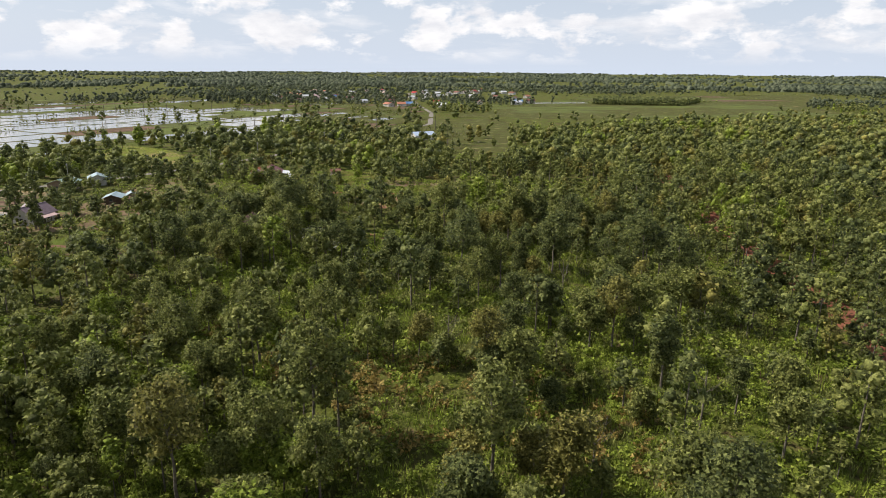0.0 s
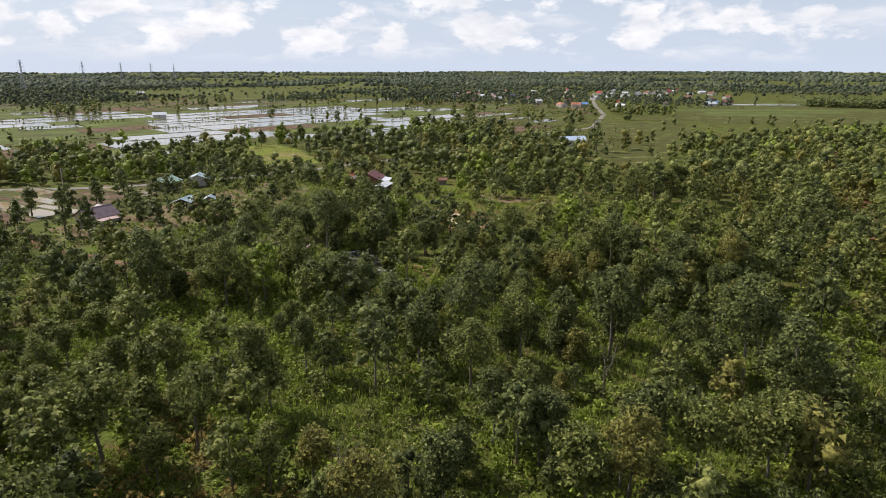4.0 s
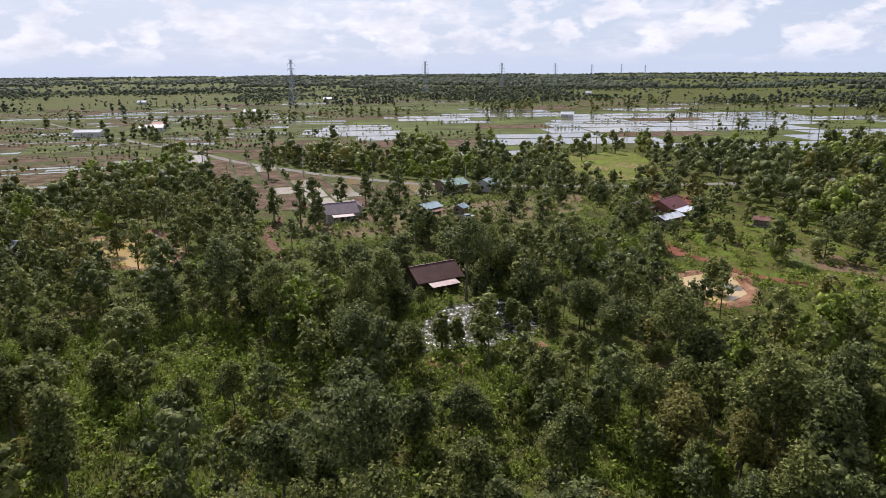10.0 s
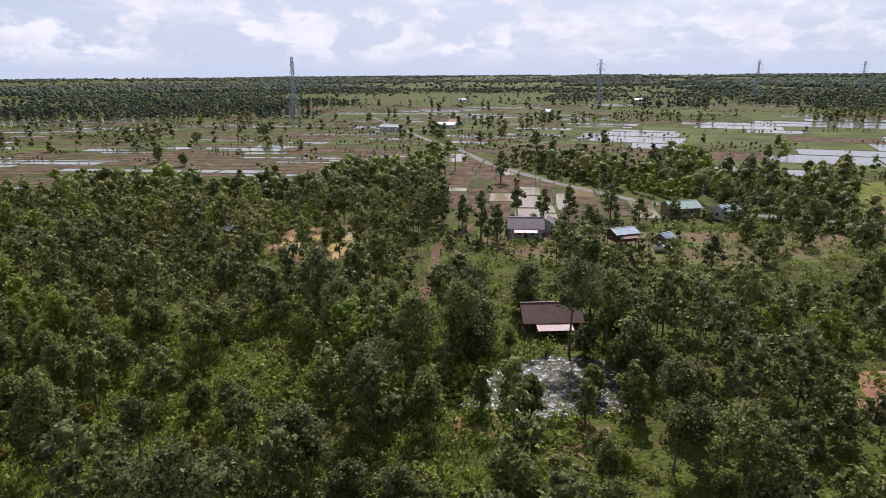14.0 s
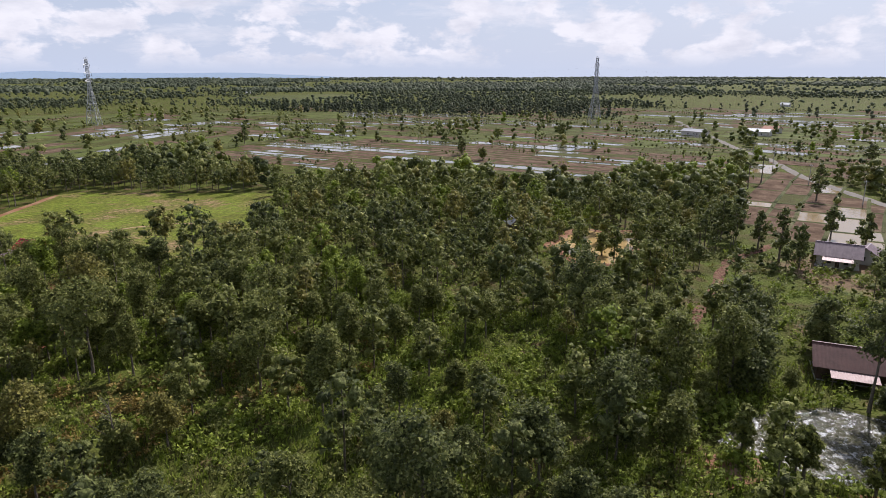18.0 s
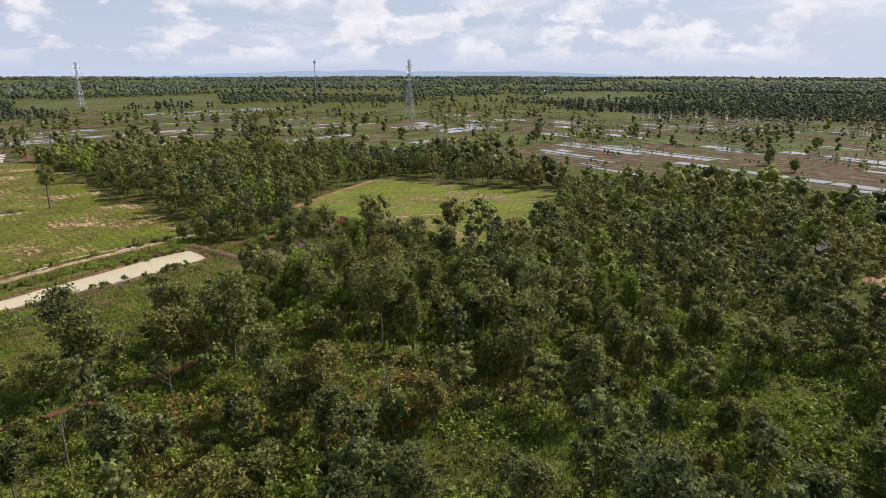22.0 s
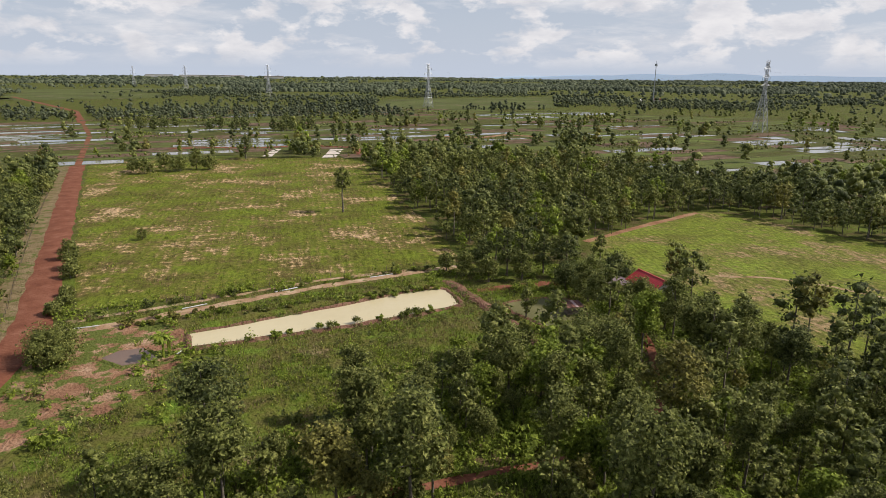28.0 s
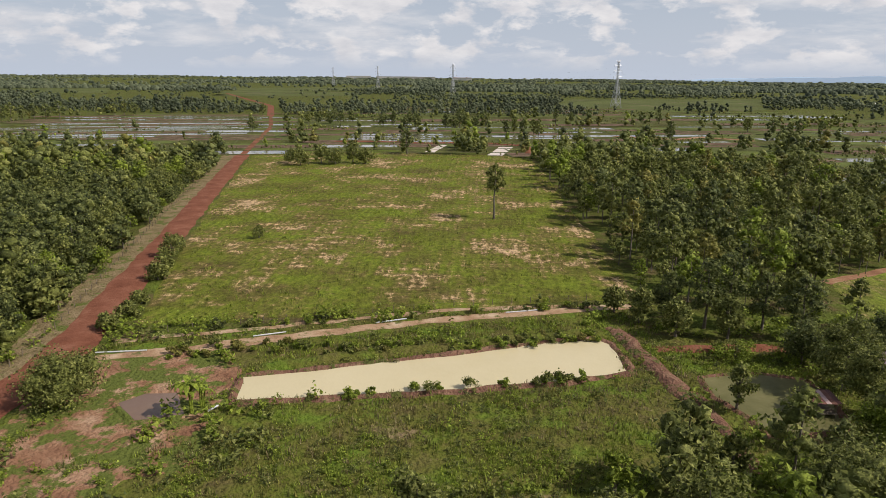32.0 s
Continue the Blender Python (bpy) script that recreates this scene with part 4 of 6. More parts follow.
# the stock of tree shapes: fine ones for single trees, coarser ones for the woods
FINE, MIDDLE, BUSHY, COARSE, FARTHEST, DISTANT, HORIZON = [], [], [], [], [], [], []
for i in range(10):
    rng = np.random.default_rng(100 + i)
    H = (9.5, 12.5, 8.0, 11.0, 14.0, 7.0, 10.0, 13.0, 9.0, 6.0)[i]
    rad = (2.7, 3.1, 2.8, 2.2, 3.4, 2.4, 3.3, 2.6, 2.5, 2.2)[i]
    base = H * (0.36, 0.44, 0.32, 0.34, 0.48, 0.24, 0.46, 0.4, 0.4, 0.16)[i]
    c, r = crown_plan(rng, H, base, rad * 0.9, 12, rng.uniform(-0.9, 0.9))
    LV, LF = crown_mesh(rng, c, r * 1.1, 1, 2700, 0.33, core=0.5)
    TV, TF = trunk_mesh(rng, H, base, c, r, 0.12 + 0.006 * H, 7)
    FINE.append((np_mesh("trunk", TV, TF, [BARK]), [np_mesh("crown", LV, LF, [m]) for m in LEAF]))
for i in range(12):
    rng = np.random.default_rng(200 + i)
    H = rng.uniform(6.0, 13.0)
    rad = rng.uniform(2.0, 2.9)
    base = H * rng.uniform(0.2, 0.45)
    c, r = crown_plan(rng, H, base, rad * 0.95, 10)
    TV, TF = tube(rng, [(0, 0, -0.2), (0.1, 0, H * 0.4), (0, 0.1, H * 0.85)], [0.16, 0.12, 0.05], 4)
    MIDDLE.append((*crown_mesh(rng, c, r * 1.2, 1, 310, 0.54, core=0.6), TV, as_triangles(TF)))
for i in range(8):
    rng = np.random.default_rng(250 + i)
    H = rng.uniform(5.0, 10.0)
    rad = H * rng.uniform(0.26, 0.36)
    c, r = crown_plan(rng, H, H * rng.uniform(0.0, 0.08), rad, 10)
    TV, TF = tube(rng, [(0, 0, -0.2), (0, 0, H * 0.6)], [0.16, 0.08], 4)
    BUSHY.append((*crown_mesh(rng, c, r * 1.4, 1, 430, 0.52, core=0.52), TV, as_triangles(TF)))
for i in range(10):
    rng = np.random.default_rng(300 + i)
    H = rng.uniform(6.5, 12.0)
    rad = rng.uniform(1.8, 2.8)
    c, r = crown_plan(rng, H * 0.92, H * rng.uniform(0.0, 0.1), rad * 0.8, 6)
    COARSE.append((*crown_mesh(rng, c, r * 2.1, 1, 115, 0.68, core=0.74), None, None))
    c, r = crown_plan(rng, H * 0.86, 0.0, rad * 0.62, 4)
    FARTHEST.append((*crown_mesh(rng, c, r * 2.7, 1, 34, 0.9, core=0.76), None, None))
    c, r = crown_plan(rng, H * 0.8, H * 0.1, rad, 1)
    DISTANT.append((*crown_mesh(rng, c, r * 2.9, 1, 14, 1.5, core=0.72, squash=1.25), None, None))
    V = [(H * rng.uniform(-0.1, 0.1), H * rng.uniform(-0.1, 0.1), H * rng.uniform(0.85, 1.0))]
    for z, w in ((0.7, 0.36), (0.0, 0.44)):
        V += [(H * w * rng.uniform(0.65, 1.3) * math.cos(1.571 * k + z), H * w * rng.uniform(0.65, 1.3) * math.sin(1.571 * k + z), H * z * rng.uniform(0.8, 1.2)) for k in range(4)]
    F = [(0, 1 + k, 1 + (k + 1) % 4) for k in range(4)]
    for k in range(4):
        p, q = 1 + k, 1 + (k + 1) % 4
        F += [(p, p + 4, q + 4), (p, q + 4, q)]
    HORIZON.append((np.array(V), np.array(F), None, None))



def scatter(x0, x1, y0, y1, step, seed, jitter=0.48):
    rng = np.random.default_rng(seed)
    xs, ys = np.meshgrid(np.arange(x0, x1, step), np.arange(y0, y1, step))
    x = (xs + rng.uniform(-jitter, jitter, xs.shape) * step).ravel()
    y = (ys + rng.uniform(-jitter, jitter, ys.shape) * step).ravel()
    return x, y, rng


def keep_mask(x, y, rng):
    keep = np.ones(len(x), bool)
    u = rng.uniform(0, 1, len(x))
    wooded = np.zeros(len(x), bool)
    for poly in WOODS:
        wooded |= inside(x, y, poly)
    farm = inside(x, y, FARMLAND)
    g = np.zeros(len(x))
    i = np.where(~wooded)[0]
    g[i] = field_noise(x[i], y[i], 0.013, 12.0) + 0.5 * field_noise(x[i], y[i], 0.05, 3.0)
    keep &= wooded | (u < np.where(farm, 0.34, 0.03)) | ((g > np.where(farm, -0.04, 0.22)) & (u < 0.8))
    for poly, p, groves in SPARSE:
        i = np.where(inside(x, y, poly))[0]
        keep[i] &= (u[i] < p) | ((field_noise(x[i], y[i], 0.02, 12.0) + 0.5 * field_noise(x[i], y[i], 0.055, 3.0) > groves) & (u[i] < 0.8))
    for poly in OPEN:
        keep &= ~inside(x, y, poly)
    keep &= ~(inside(x, y, UNSEEN) & (rng.uniform(0, 1, len(x)) > 0.12))
    return keep


def field_noise(x, y, s, seed):
    return np.array([noise.noise(Vector((a * s, b * s, seed))) for a, b in zip(x, y)])


def far_lift(x, y):
    """The plain climbs very gently towards the horizon."""
    f = np.clip((np.hypot(x - 40, y + 20) - 3000) / 1850, 0, 1)
    return 9.0 * f * f * (3 - 2 * f)


def wood(name, x, y, scale, stock, rng, mats, label, tint):
    """Many trees as one object: each is one of the stock, turned and scaled."""
    Vs, Fs, Ms, n = [], [], [], 0
    kind = rng.integers(0, len(stock), len(x))
    ang = rng.uniform(0, 2 * np.pi, len(x))
    for k in range(len(stock)):
        LV, LF, TV, TF = stock[k]
        sel = np.where(kind == k)[0]
        if not len(sel):
            continue
        for src, faces, is_trunk in ((LV, LF, False), (TV, TF, True)):
            if src is None:
                continue
            ca, sa, s = np.cos(ang[sel])[:, None], np.sin(ang[sel])[:, None], scale[sel][:, None]
            X = (src[None, :, 0] * ca - src[None, :, 1] * sa) * s + x[sel][:, None]
            Y = (src[None, :, 0] * sa + src[None, :, 1] * ca) * s + y[sel][:, None]
            Z = src[None, :, 2] * s + far_lift(x[sel], y[sel])[:, None]
            V = np.stack([X, Y, Z], -1).reshape(-1, 3)
            F = (faces[None] + (np.arange(len(sel)) * len(src))[:, None, None]).reshape(-1, 3) + n
            Vs.append(V)
            Fs.append(F)
            Ms.append(np.repeat(np.full(len(sel), len(mats) - 1) if is_trunk else tint[sel], len(faces)))
            n += len(V)
    me = np_mesh(name, np.concatenate(Vs), np.concatenate(Fs), mats, np.concatenate(Ms))
    tagged(part(name, me, None, None), label, "woodland", kind="stuff")


def tint_of(x, y, rng, bright=0.0):
    """Which leaf colour a tree has: drifts of alike trees."""
    v = field_noise(x, y, 0.02, 4.4) + 0.35 * rng.normal(size=len(x)) + bright
    # leaf tint shifted darker over two stretches and brighter over one
    v = v - 0.5 * inside(x, y, DENSE_WOOD) - 0.3 * inside(x, y, DARKER_WOOD) + 0.3 * inside(x, y, BRIGHTER_WOOD)
    return np.where(v > 0.6, 1, np.where(v > 0.0, 0, np.where(v > -0.33, 2 * (rng.uniform(0, 1, len(x)) > 0.7), 3))).astype(int)


WOODMATS = [*LEAF, BARK]


def plant_woods():
    # single trees on the stretch that the flight passes lowest
    x, y, rng = scatter(-40, 70, -112, 62, 4.5, 21)
    m = keep_mask(x, y, rng) & (field_noise(x, y, 0.05, 9.0) > -0.42)
    x, y = x[m], y[m]
    pick = rng.permutation(len(x))
    near, rest = pick[:290], pick[290:]
    tint = tint_of(x, y, rng)
    words = ("broadleaf tree with a mid-green crown in the woods", "broadleaf tree with a fresh bright green crown", "broadleaf tree with an olive brownish crown", "broadleaf tree with a dense dark green crown")
    for i in near:
        k = int(rng.integers(0, len(FINE)))
        s = float(rng.choice([0.5, 0.65, 0.8, 0.92, 1.0, 1.15]) * rng.uniform(0.9, 1.1))
        t = thing("broadleaf_tree", pose(x[i], y[i], 0, 0, 0, rng.uniform(0, 360)) @ Matrix.Scale(s, 4), words[tint[i]], "tree", "woodland trees")
        part("trunk", FINE[k][0], None, t)
        part("crown", FINE[k][1][tint[i]], None, t)
    wood("woodland", x[rest], y[rest], rng.uniform(0.4, 1.1, len(rest)), MIDDLE, rng, WOODMATS, "woods of mixed broadleaf trees", tint[rest])
    # the woods round it
    core = (-40, 70, -112, 62)
    ring1 = (-135, 175, -215, 265)
    ring2 = (-300, 335, -430, 430)
    ring3 = (-620, 640, -780, 660)

    def within(x, y, r):
        return (x > r[0]) & (x < r[1]) & (y > r[2]) & (y < r[3])

    x, y, rng = scatter(*ring1, 5.1, 22)
    m = keep_mask(x, y, rng) & ~within(x, y, core) & (field_noise(x, y, 0.04, 9.0) > -0.5)
    x, y = x[m], y[m]
    full = inside(x, y, FARMLAND) | inside(x, y, HOUSE_SIDE) | inside(x, y, GROVE_W) | inside(x, y, WOODS[3])
    tint, size = tint_of(x, y, rng), 0.4 + 0.85 * rng.uniform(0, 1, len(x)) ** 1.2
    wood("woodland", x[~full], y[~full], size[~full], MIDDLE, rng, WOODMATS, "woods of mixed broadleaf trees", tint[~full])
    wood("farm_woodland", x[full], y[full], size[full] * 0.95, BUSHY, rng, WOODMATS, "full low trees and tall bushes among the farm plots", np.where((tint[full] == 2) | (rng.uniform(0, 1, full.sum()) < 0.5), 3, tint[full]))
    x, y, rng = scatter(*ring2, 5.6, 23)
    m = keep_mask(x, y, rng) & ~within(x, y, ring1)
    x, y = x[m], y[m]
    wood("woodland", x, y, 0.55 + 0.8 * rng.uniform(0, 1, len(x)) ** 1.4, COARSE, rng, WOODMATS, "distant woods of broadleaf trees", tint_of(x, y, rng))
    x, y, rng = scatter(*ring3, 8.8, 25)
    m = keep_mask(x, y, rng) & ~within(x, y, ring2)
    fn = field_noise(x, y, 0.008, 6.0)
    m &= (fn > -0.3) | (rng.uniform(0, 1, len(x)) < 0.15)
    m &= ~inside(x, y, RUBBER)
    x, y = x[m], y[m]
    wood("woodland", x, y, rng.uniform(0.8, 1.3, len(x)), FARTHEST, rng, WOODMATS, "distant woods of broadleaf trees", tint_of(x, y, rng, -0.05))
    # the plain to the horizon
    for r0, r1, step, size in ((600, 1000, 10.5, 1.0), (1000, 1600, 11.5, 1.0), (1600, 2700, 15.5, 1.25), (2700, 4850, 28, 2.0)):
        x, y, rng = scatter(-r1, r1, -r1, r1, step, 24 + int(step))
        d = np.hypot(x - 20, y)
        m = (d > r0) & (d < r1) & ~within(x, y, ring3)
        m &= ~((x < -300) & (np.abs(y) < -0.95 * x) & (rng.uniform(0, 1, len(x)) > 0.05))
        x, y, d = x[m], y[m], d[m]
        s = 0.0022 if r0 < 1200 else 0.0011
        fn = field_noise(x, y, s, 2.0) + 0.5 * field_noise(x, y, 3.2 * s, 5.0)
        edge = 850 + 130 * field_noise(x, y, 0.004, 7.0)
        m = (fn > np.where(d < edge, 0.13, -0.02)) | (rng.uniform(0, 1, len(x)) < np.where(d < edge, 0.03, 0.07))
        for poly in (*FAR_MEADOWS, FIELD_SW, GRASS_S, WATER_SE, PADDY_SE, PADDY_E, PADDY_N, band(RED_ROAD, 10), band(GREY_ROAD, 9)):
            m &= ~inside(x, y, poly)
        m &= ~(inside(x, y, VILLAGE_LAND) & (rng.uniform(0, 1, len(x)) > 0.8)) & ~inside(x, y, RUBBER)
        x, y = x[m], y[m]
        s = (0.5 + rng.uniform(0, 1, len(x)) ** 1.5) * size
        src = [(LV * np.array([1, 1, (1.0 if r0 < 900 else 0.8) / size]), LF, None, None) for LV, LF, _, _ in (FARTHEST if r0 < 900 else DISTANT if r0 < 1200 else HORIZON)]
        wood("far_woodland", x, y, s, src, rng, [HAZELEAF, HAZEDARK, BARK], "far woods covering the plain", (field_noise(x, y, 0.0045, 8.0) + 0.3 * rng.normal(size=len(x)) > 0.1).astype(int))
    x, y, rng = scatter(-350, -180, -935, -803, 5.0, 28, 0.15)
    m = inside(x, y, RUBBER)
    wood("rubber_plantation", x[m], y[m], rng.uniform(1.0, 1.1, m.sum()), FARTHEST, rng, WOODMATS, "dense even block of dark plantation trees", np.full(m.sum(), 3))
    # low bushes over the farmland and along the bunds
    x, y, rng = scatter(-40, 460, -460, 440, 5.2, 29)
    wooded = np.zeros(len(x), bool)
    for poly in (*WOODS, BIG_FIELD, POND_GRASS, GREEN_FIELD, MEADOW_S, OCHRE_E, OCHRE_W, band(GREY_ROAD, 4), band(RED_ROAD, 5)):
        wooded |= inside(x, y, poly)
    g = field_noise(x, y, 0.02, 41.0) + 0.6 * field_noise(x, y, 0.07, 42.0)
    wet = inside(x, y, WATER_SE) | inside(x, y, MUD_NEAR) | inside(x, y, MUD_EAST) | inside(x, y, PADDY_E) | inside(x, y, PADDY_SE) | inside(x, y, PADDY_N)
    m = ~wooded & (g > np.where(wet, 0.40, np.where(inside(x, y, FARMLAND), -0.15, 0.1))) & (rng.uniform(0, 1, len(x)) < 0.7)
    x, y = x[m], y[m]
    wood("farmland_bushes", x, y, rng.uniform(0.14, 0.4, len(x)) * np.where(inside(x, y, FARMLAND), 1.35, 1.0), FARTHEST, rng, WOODMATS, "low bushes and hedges between the farm plots", tint_of(x, y, rng))
    H = np.array(HEDGES)
    clear = ~inside(H[:, 0], H[:, 1], band(GREY_ROAD, 5)) & ~inside(H[:, 0], H[:, 1], band(RED_ROAD, 6))
    H = H[clear]
    rng = np.random.default_rng(30)
    wood("hedgerow", H[:, 0], H[:, 1], rng.uniform(0.14, 0.44, len(H)), DISTANT, rng, WOODMATS, "dark bushes in lines along the paddy bunds", tint_of(H[:, 0], H[:, 1], rng, -0.15))
    # weeds and shrubs between the trees
    x, y, rng = scatter(-100, 140, -190, 110, 1.9, 31)
    m = np.ones(len(x), bool)
    for poly in (BIG_FIELD, POND_EDGE, ALGAE_EDGE, MUD_EDGE, GREEN_FIELD, OCHRE_W, OCHRE_E, WHITE_POND, UNSEEN, band(RED_ROAD, 4.5), band(TRAIL, 1.2), band(LANE, 1.8), band([(-50, 87), (-17, 98), (34, 111)], 3)):
        m &= ~inside(x, y, poly)
    for poly in SOIL_SPOTS:
        m &= ~inside(x, y, poly)
    u = rng.uniform(0, 1, len(x))
    m &= ~(inside(x, y, POND_GRASS) & ((u > 0.25) | (field_noise(x, y, 0.07, 33.0) < 0.05)))
    m &= ~((inside(x, y, FARM) | inside(x, y, YARD)) & (u > 0.2))
    m &= inside(x, y, POND_GRASS) | (field_noise(x, y, 0.11, 61.0) > -0.25) | (u < 0.35)
    m &= within(x, y, (-62, 75, -95, 60)) | (u < 0.3)
    x, y = x[m], y[m]
    stock = []
    for i in range(8):
        r2 = np.random.default_rng(400 + i)
        c = np.stack([r2.uniform(-0.9, 0.9, 4), r2.uniform(-0.9, 0.9, 4), r2.uniform(0.15, 0.9, 4)], 1)
        V = leaf_blades(r2, c, r2.uniform(0.5, 0.9, 4), 62, 0.3, 0.6, 0.1)
        stock.append((V, np.arange(len(V)).reshape(-1, 3), None, None))
    wood("undergrowth", x, y, rng.uniform(0.6, 1.7, len(x)) * (1 + 0.5 * field_noise(x, y, 0.08, 51.0)), stock, rng, [*LEAF, RUST, BARK], "low green and rusty weeds and shrubs under the trees",
         np.where((inside(x, y, RUSTY_A) | inside(x, y, RUSTY_B)) & (rng.uniform(0, 1, len(x)) < 0.42), 4, tint_of(x, y, rng, 0.95)))
    # tall grass
    tufts = []
    for i in range(6):
        r2 = np.random.default_rng(450 + i)
        k = 9
        a = r2.uniform(0, 6.28, k)
        p = np.stack([r2.uniform(-0.5, 0.5, k), r2.uniform(-0.5, 0.5, k), np.zeros(k)], 1)
        side = np.stack([-np.sin(a), np.cos(a), 0 * a], 1) * 0.07
        tip = p + np.stack([np.cos(a) * 0.22, np.sin(a) * 0.22, r2.uniform(0.35, 0.8, k)], 1)
        V = np.stack([p - side, p + side, tip], 1).reshape(-1, 3)
        tufts.append((V, np.arange(len(V)).reshape(-1, 3), None, None))
    x, y, rng = scatter(-56, 62, 24, 116, 0.95, 36)
    m = inside(x, y, POND_GRASS) & (field_noise(x, y, 0.12, 21.0) > np.where(inside(x, y, SOIL_LAND), 0.3, -0.22))
    for poly in SOIL_SPOTS:
        m &= ~inside(x, y, poly)
    for poly in (POND_EDGE, ALGAE_EDGE, MUD_EDGE, band([(-50, 87), (-17, 98), (34, 111)], 2), band([(-50, 93), (2, 108.5)], 1.2), band(RED_ROAD, 4)):
        m &= ~inside(x, y, poly)
    x, y = x[m], y[m]
    fn = field_noise(x, y, 0.06, 33.0) + 0.25 * rng.normal(size=len(x))
    wood("tall_grass", x, y, rng.uniform(0.45, 1.25, len(x)), tufts, rng, [*LEAF, STRAW, BARK], "tall green and straw-coloured grass round the pond", np.where(fn > 0.08, 1, np.where(fn > -0.12, 0, np.where(rng.uniform(0, 1, len(x)) < 0.6, 4, 2))))
    x, y, rng = scatter(-56, 62, 24, 116, 1.15, 39)
    g = field_noise(x, y, 0.075, 91.0) + 0.5 * field_noise(x, y, 0.3, 92.0)
    m = inside(x, y, POND_GRASS) & (g > np.where(inside(x, y, SOIL_LAND), 0.34, 0.06))
    for poly in SOIL_SPOTS:
        m &= ~inside(x, y, poly)
    for poly in (POND_EDGE, ALGAE_EDGE, MUD_EDGE, band([(-50, 87), (-17, 98), (34, 111)], 2), band([(-50, 93), (2, 108.5)], 1.2), band(RED_ROAD, 4)):
        m &= ~inside(x, y, poly)
    x, y, g = x[m], y[m], g[m]
    wood("weed_patches", x, y, rng.uniform(0.28, 0.62, len(x)) * (0.8 + 0.9 * np.clip(g, 0, 0.6)), stock, rng, WOODMATS, "low mats of leafy green weeds in the rough grass", np.where(g > 0.3, 1, np.where(rng.uniform(0, 1, len(x)) < 0.7, 0, 3)))

    x, y, rng = scatter(-58, 75, -98, 48, 1.35, 38)
    m = (field_noise(x, y, 0.07, 81.0) > -0.2) & ~inside(x, y, POND_GRASS) & ~inside(x, y, WHITE_POND) & ~inside(x, y, band(TRAIL, 1.2)) & ~inside(x, y, band(RED_ROAD, 4.5))
    x, y = x[m], y[m]
    wood("forest_grass", x, y, rng.uniform(0.9, 2.0, len(x)), tufts, rng, WOODMATS, "bright green tall grass between the trees", (rng.uniform(0, 1, len(x)) < 0.7).astype(int))
    x, y, rng = scatter(-98, 46, 100, 344, 2.1, 37)
    g = field_noise(x, y, 0.06, 71.0) + 0.4 * rng.normal(size=len(x))
    m = inside(x, y, BIG_FIELD) & (g > 0.05) & ~inside(x, y, band([(-50, 93), (2, 108.5)], 1.6))
    x, y = x[m], y[m]
    wood("field_weeds", x, y, rng.uniform(0.5, 1.2, len(x)), tufts, rng, WOODMATS, "green grass clumps and weeds over the field", np.where(g[m] > 0.3, 1, 0))


plant_woods()

# ---- pylons ----


def pylon():
    t = thing("lattice_pylon", pose(0, 0, 0), "tall grey steel lattice power pylon", "pylon", "power line pylons")
    H, w0, w1 = 58.0, 5.0, 1.1
    levels = [0, 7, 13.5, 19.5, 25, 30, 34.5, 38.5, 42, 45.5, 49, 52.5, 55.5, 58]

    def half(z):
        return w0 + (w1 - w0) * min(1, z / 34)

    for sx in (-1, 1):
        for sy in (-1, 1):
            bm = bmesh.new()
            bar(bm, (sx * w0, sy * w0, 0), (sx * w1, sy * w1, 34), 0.26, 4)
            bar(bm, (sx * w1, sy * w1, 34), (sx * w1 * 0.8, sy * w1 * 0.8, H), 0.2, 4)
            part("leg", bm, STEEL, t)
    for s in range(4):
        bm = bmesh.new()
        for a, b in zip(levels, levels[1:]):
            ha, hb = half(a), half(b)
            ca, cb = ((-ha, -ha), (hb, -hb)), ((ha, -ha), (-hb, -hb))
            for (p, q) in (ca, cb):
                u, v = Vector((p[0], p[1], a)), Vector((q[0], q[1], b))
                r = Matrix.Rotation(s * math.pi / 2, 3, "Z")
                bar(bm, r @ u, r @ v, 0.13, 3)
            r = Matrix.Rotation(s * math.pi / 2, 3, "Z")
            bar(bm, r @ Vector((-hb, -hb, b)), r @ Vector((hb, -hb, b)), 0.12, 3)
        part("bracing", bm, STEEL, t)
    for z, L in ((38.5, 7.0), (45.5, 6.4), (52.5, 5.6), (57.5, 3.4)):
        for s in (-1, 1):
            bm = bmesh.new()
            tip = (s * L, 0, z + 0.4)
            for yy in (-1, 1):
                bar(bm, (s * 0.9, yy * 0.9, z), tip, 0.13, 3)
                bar(bm, (s * 0.9, yy * 0.9, z + 2.2), tip, 0.12, 3)
            part("crossarm", bm, STEEL, t)
            if z < 55:
                part("insulator", barred((s * L, 0, z + 0.3), (s * L, 0, z - 2.2), 0.16, 5), PANE, t)
    return t


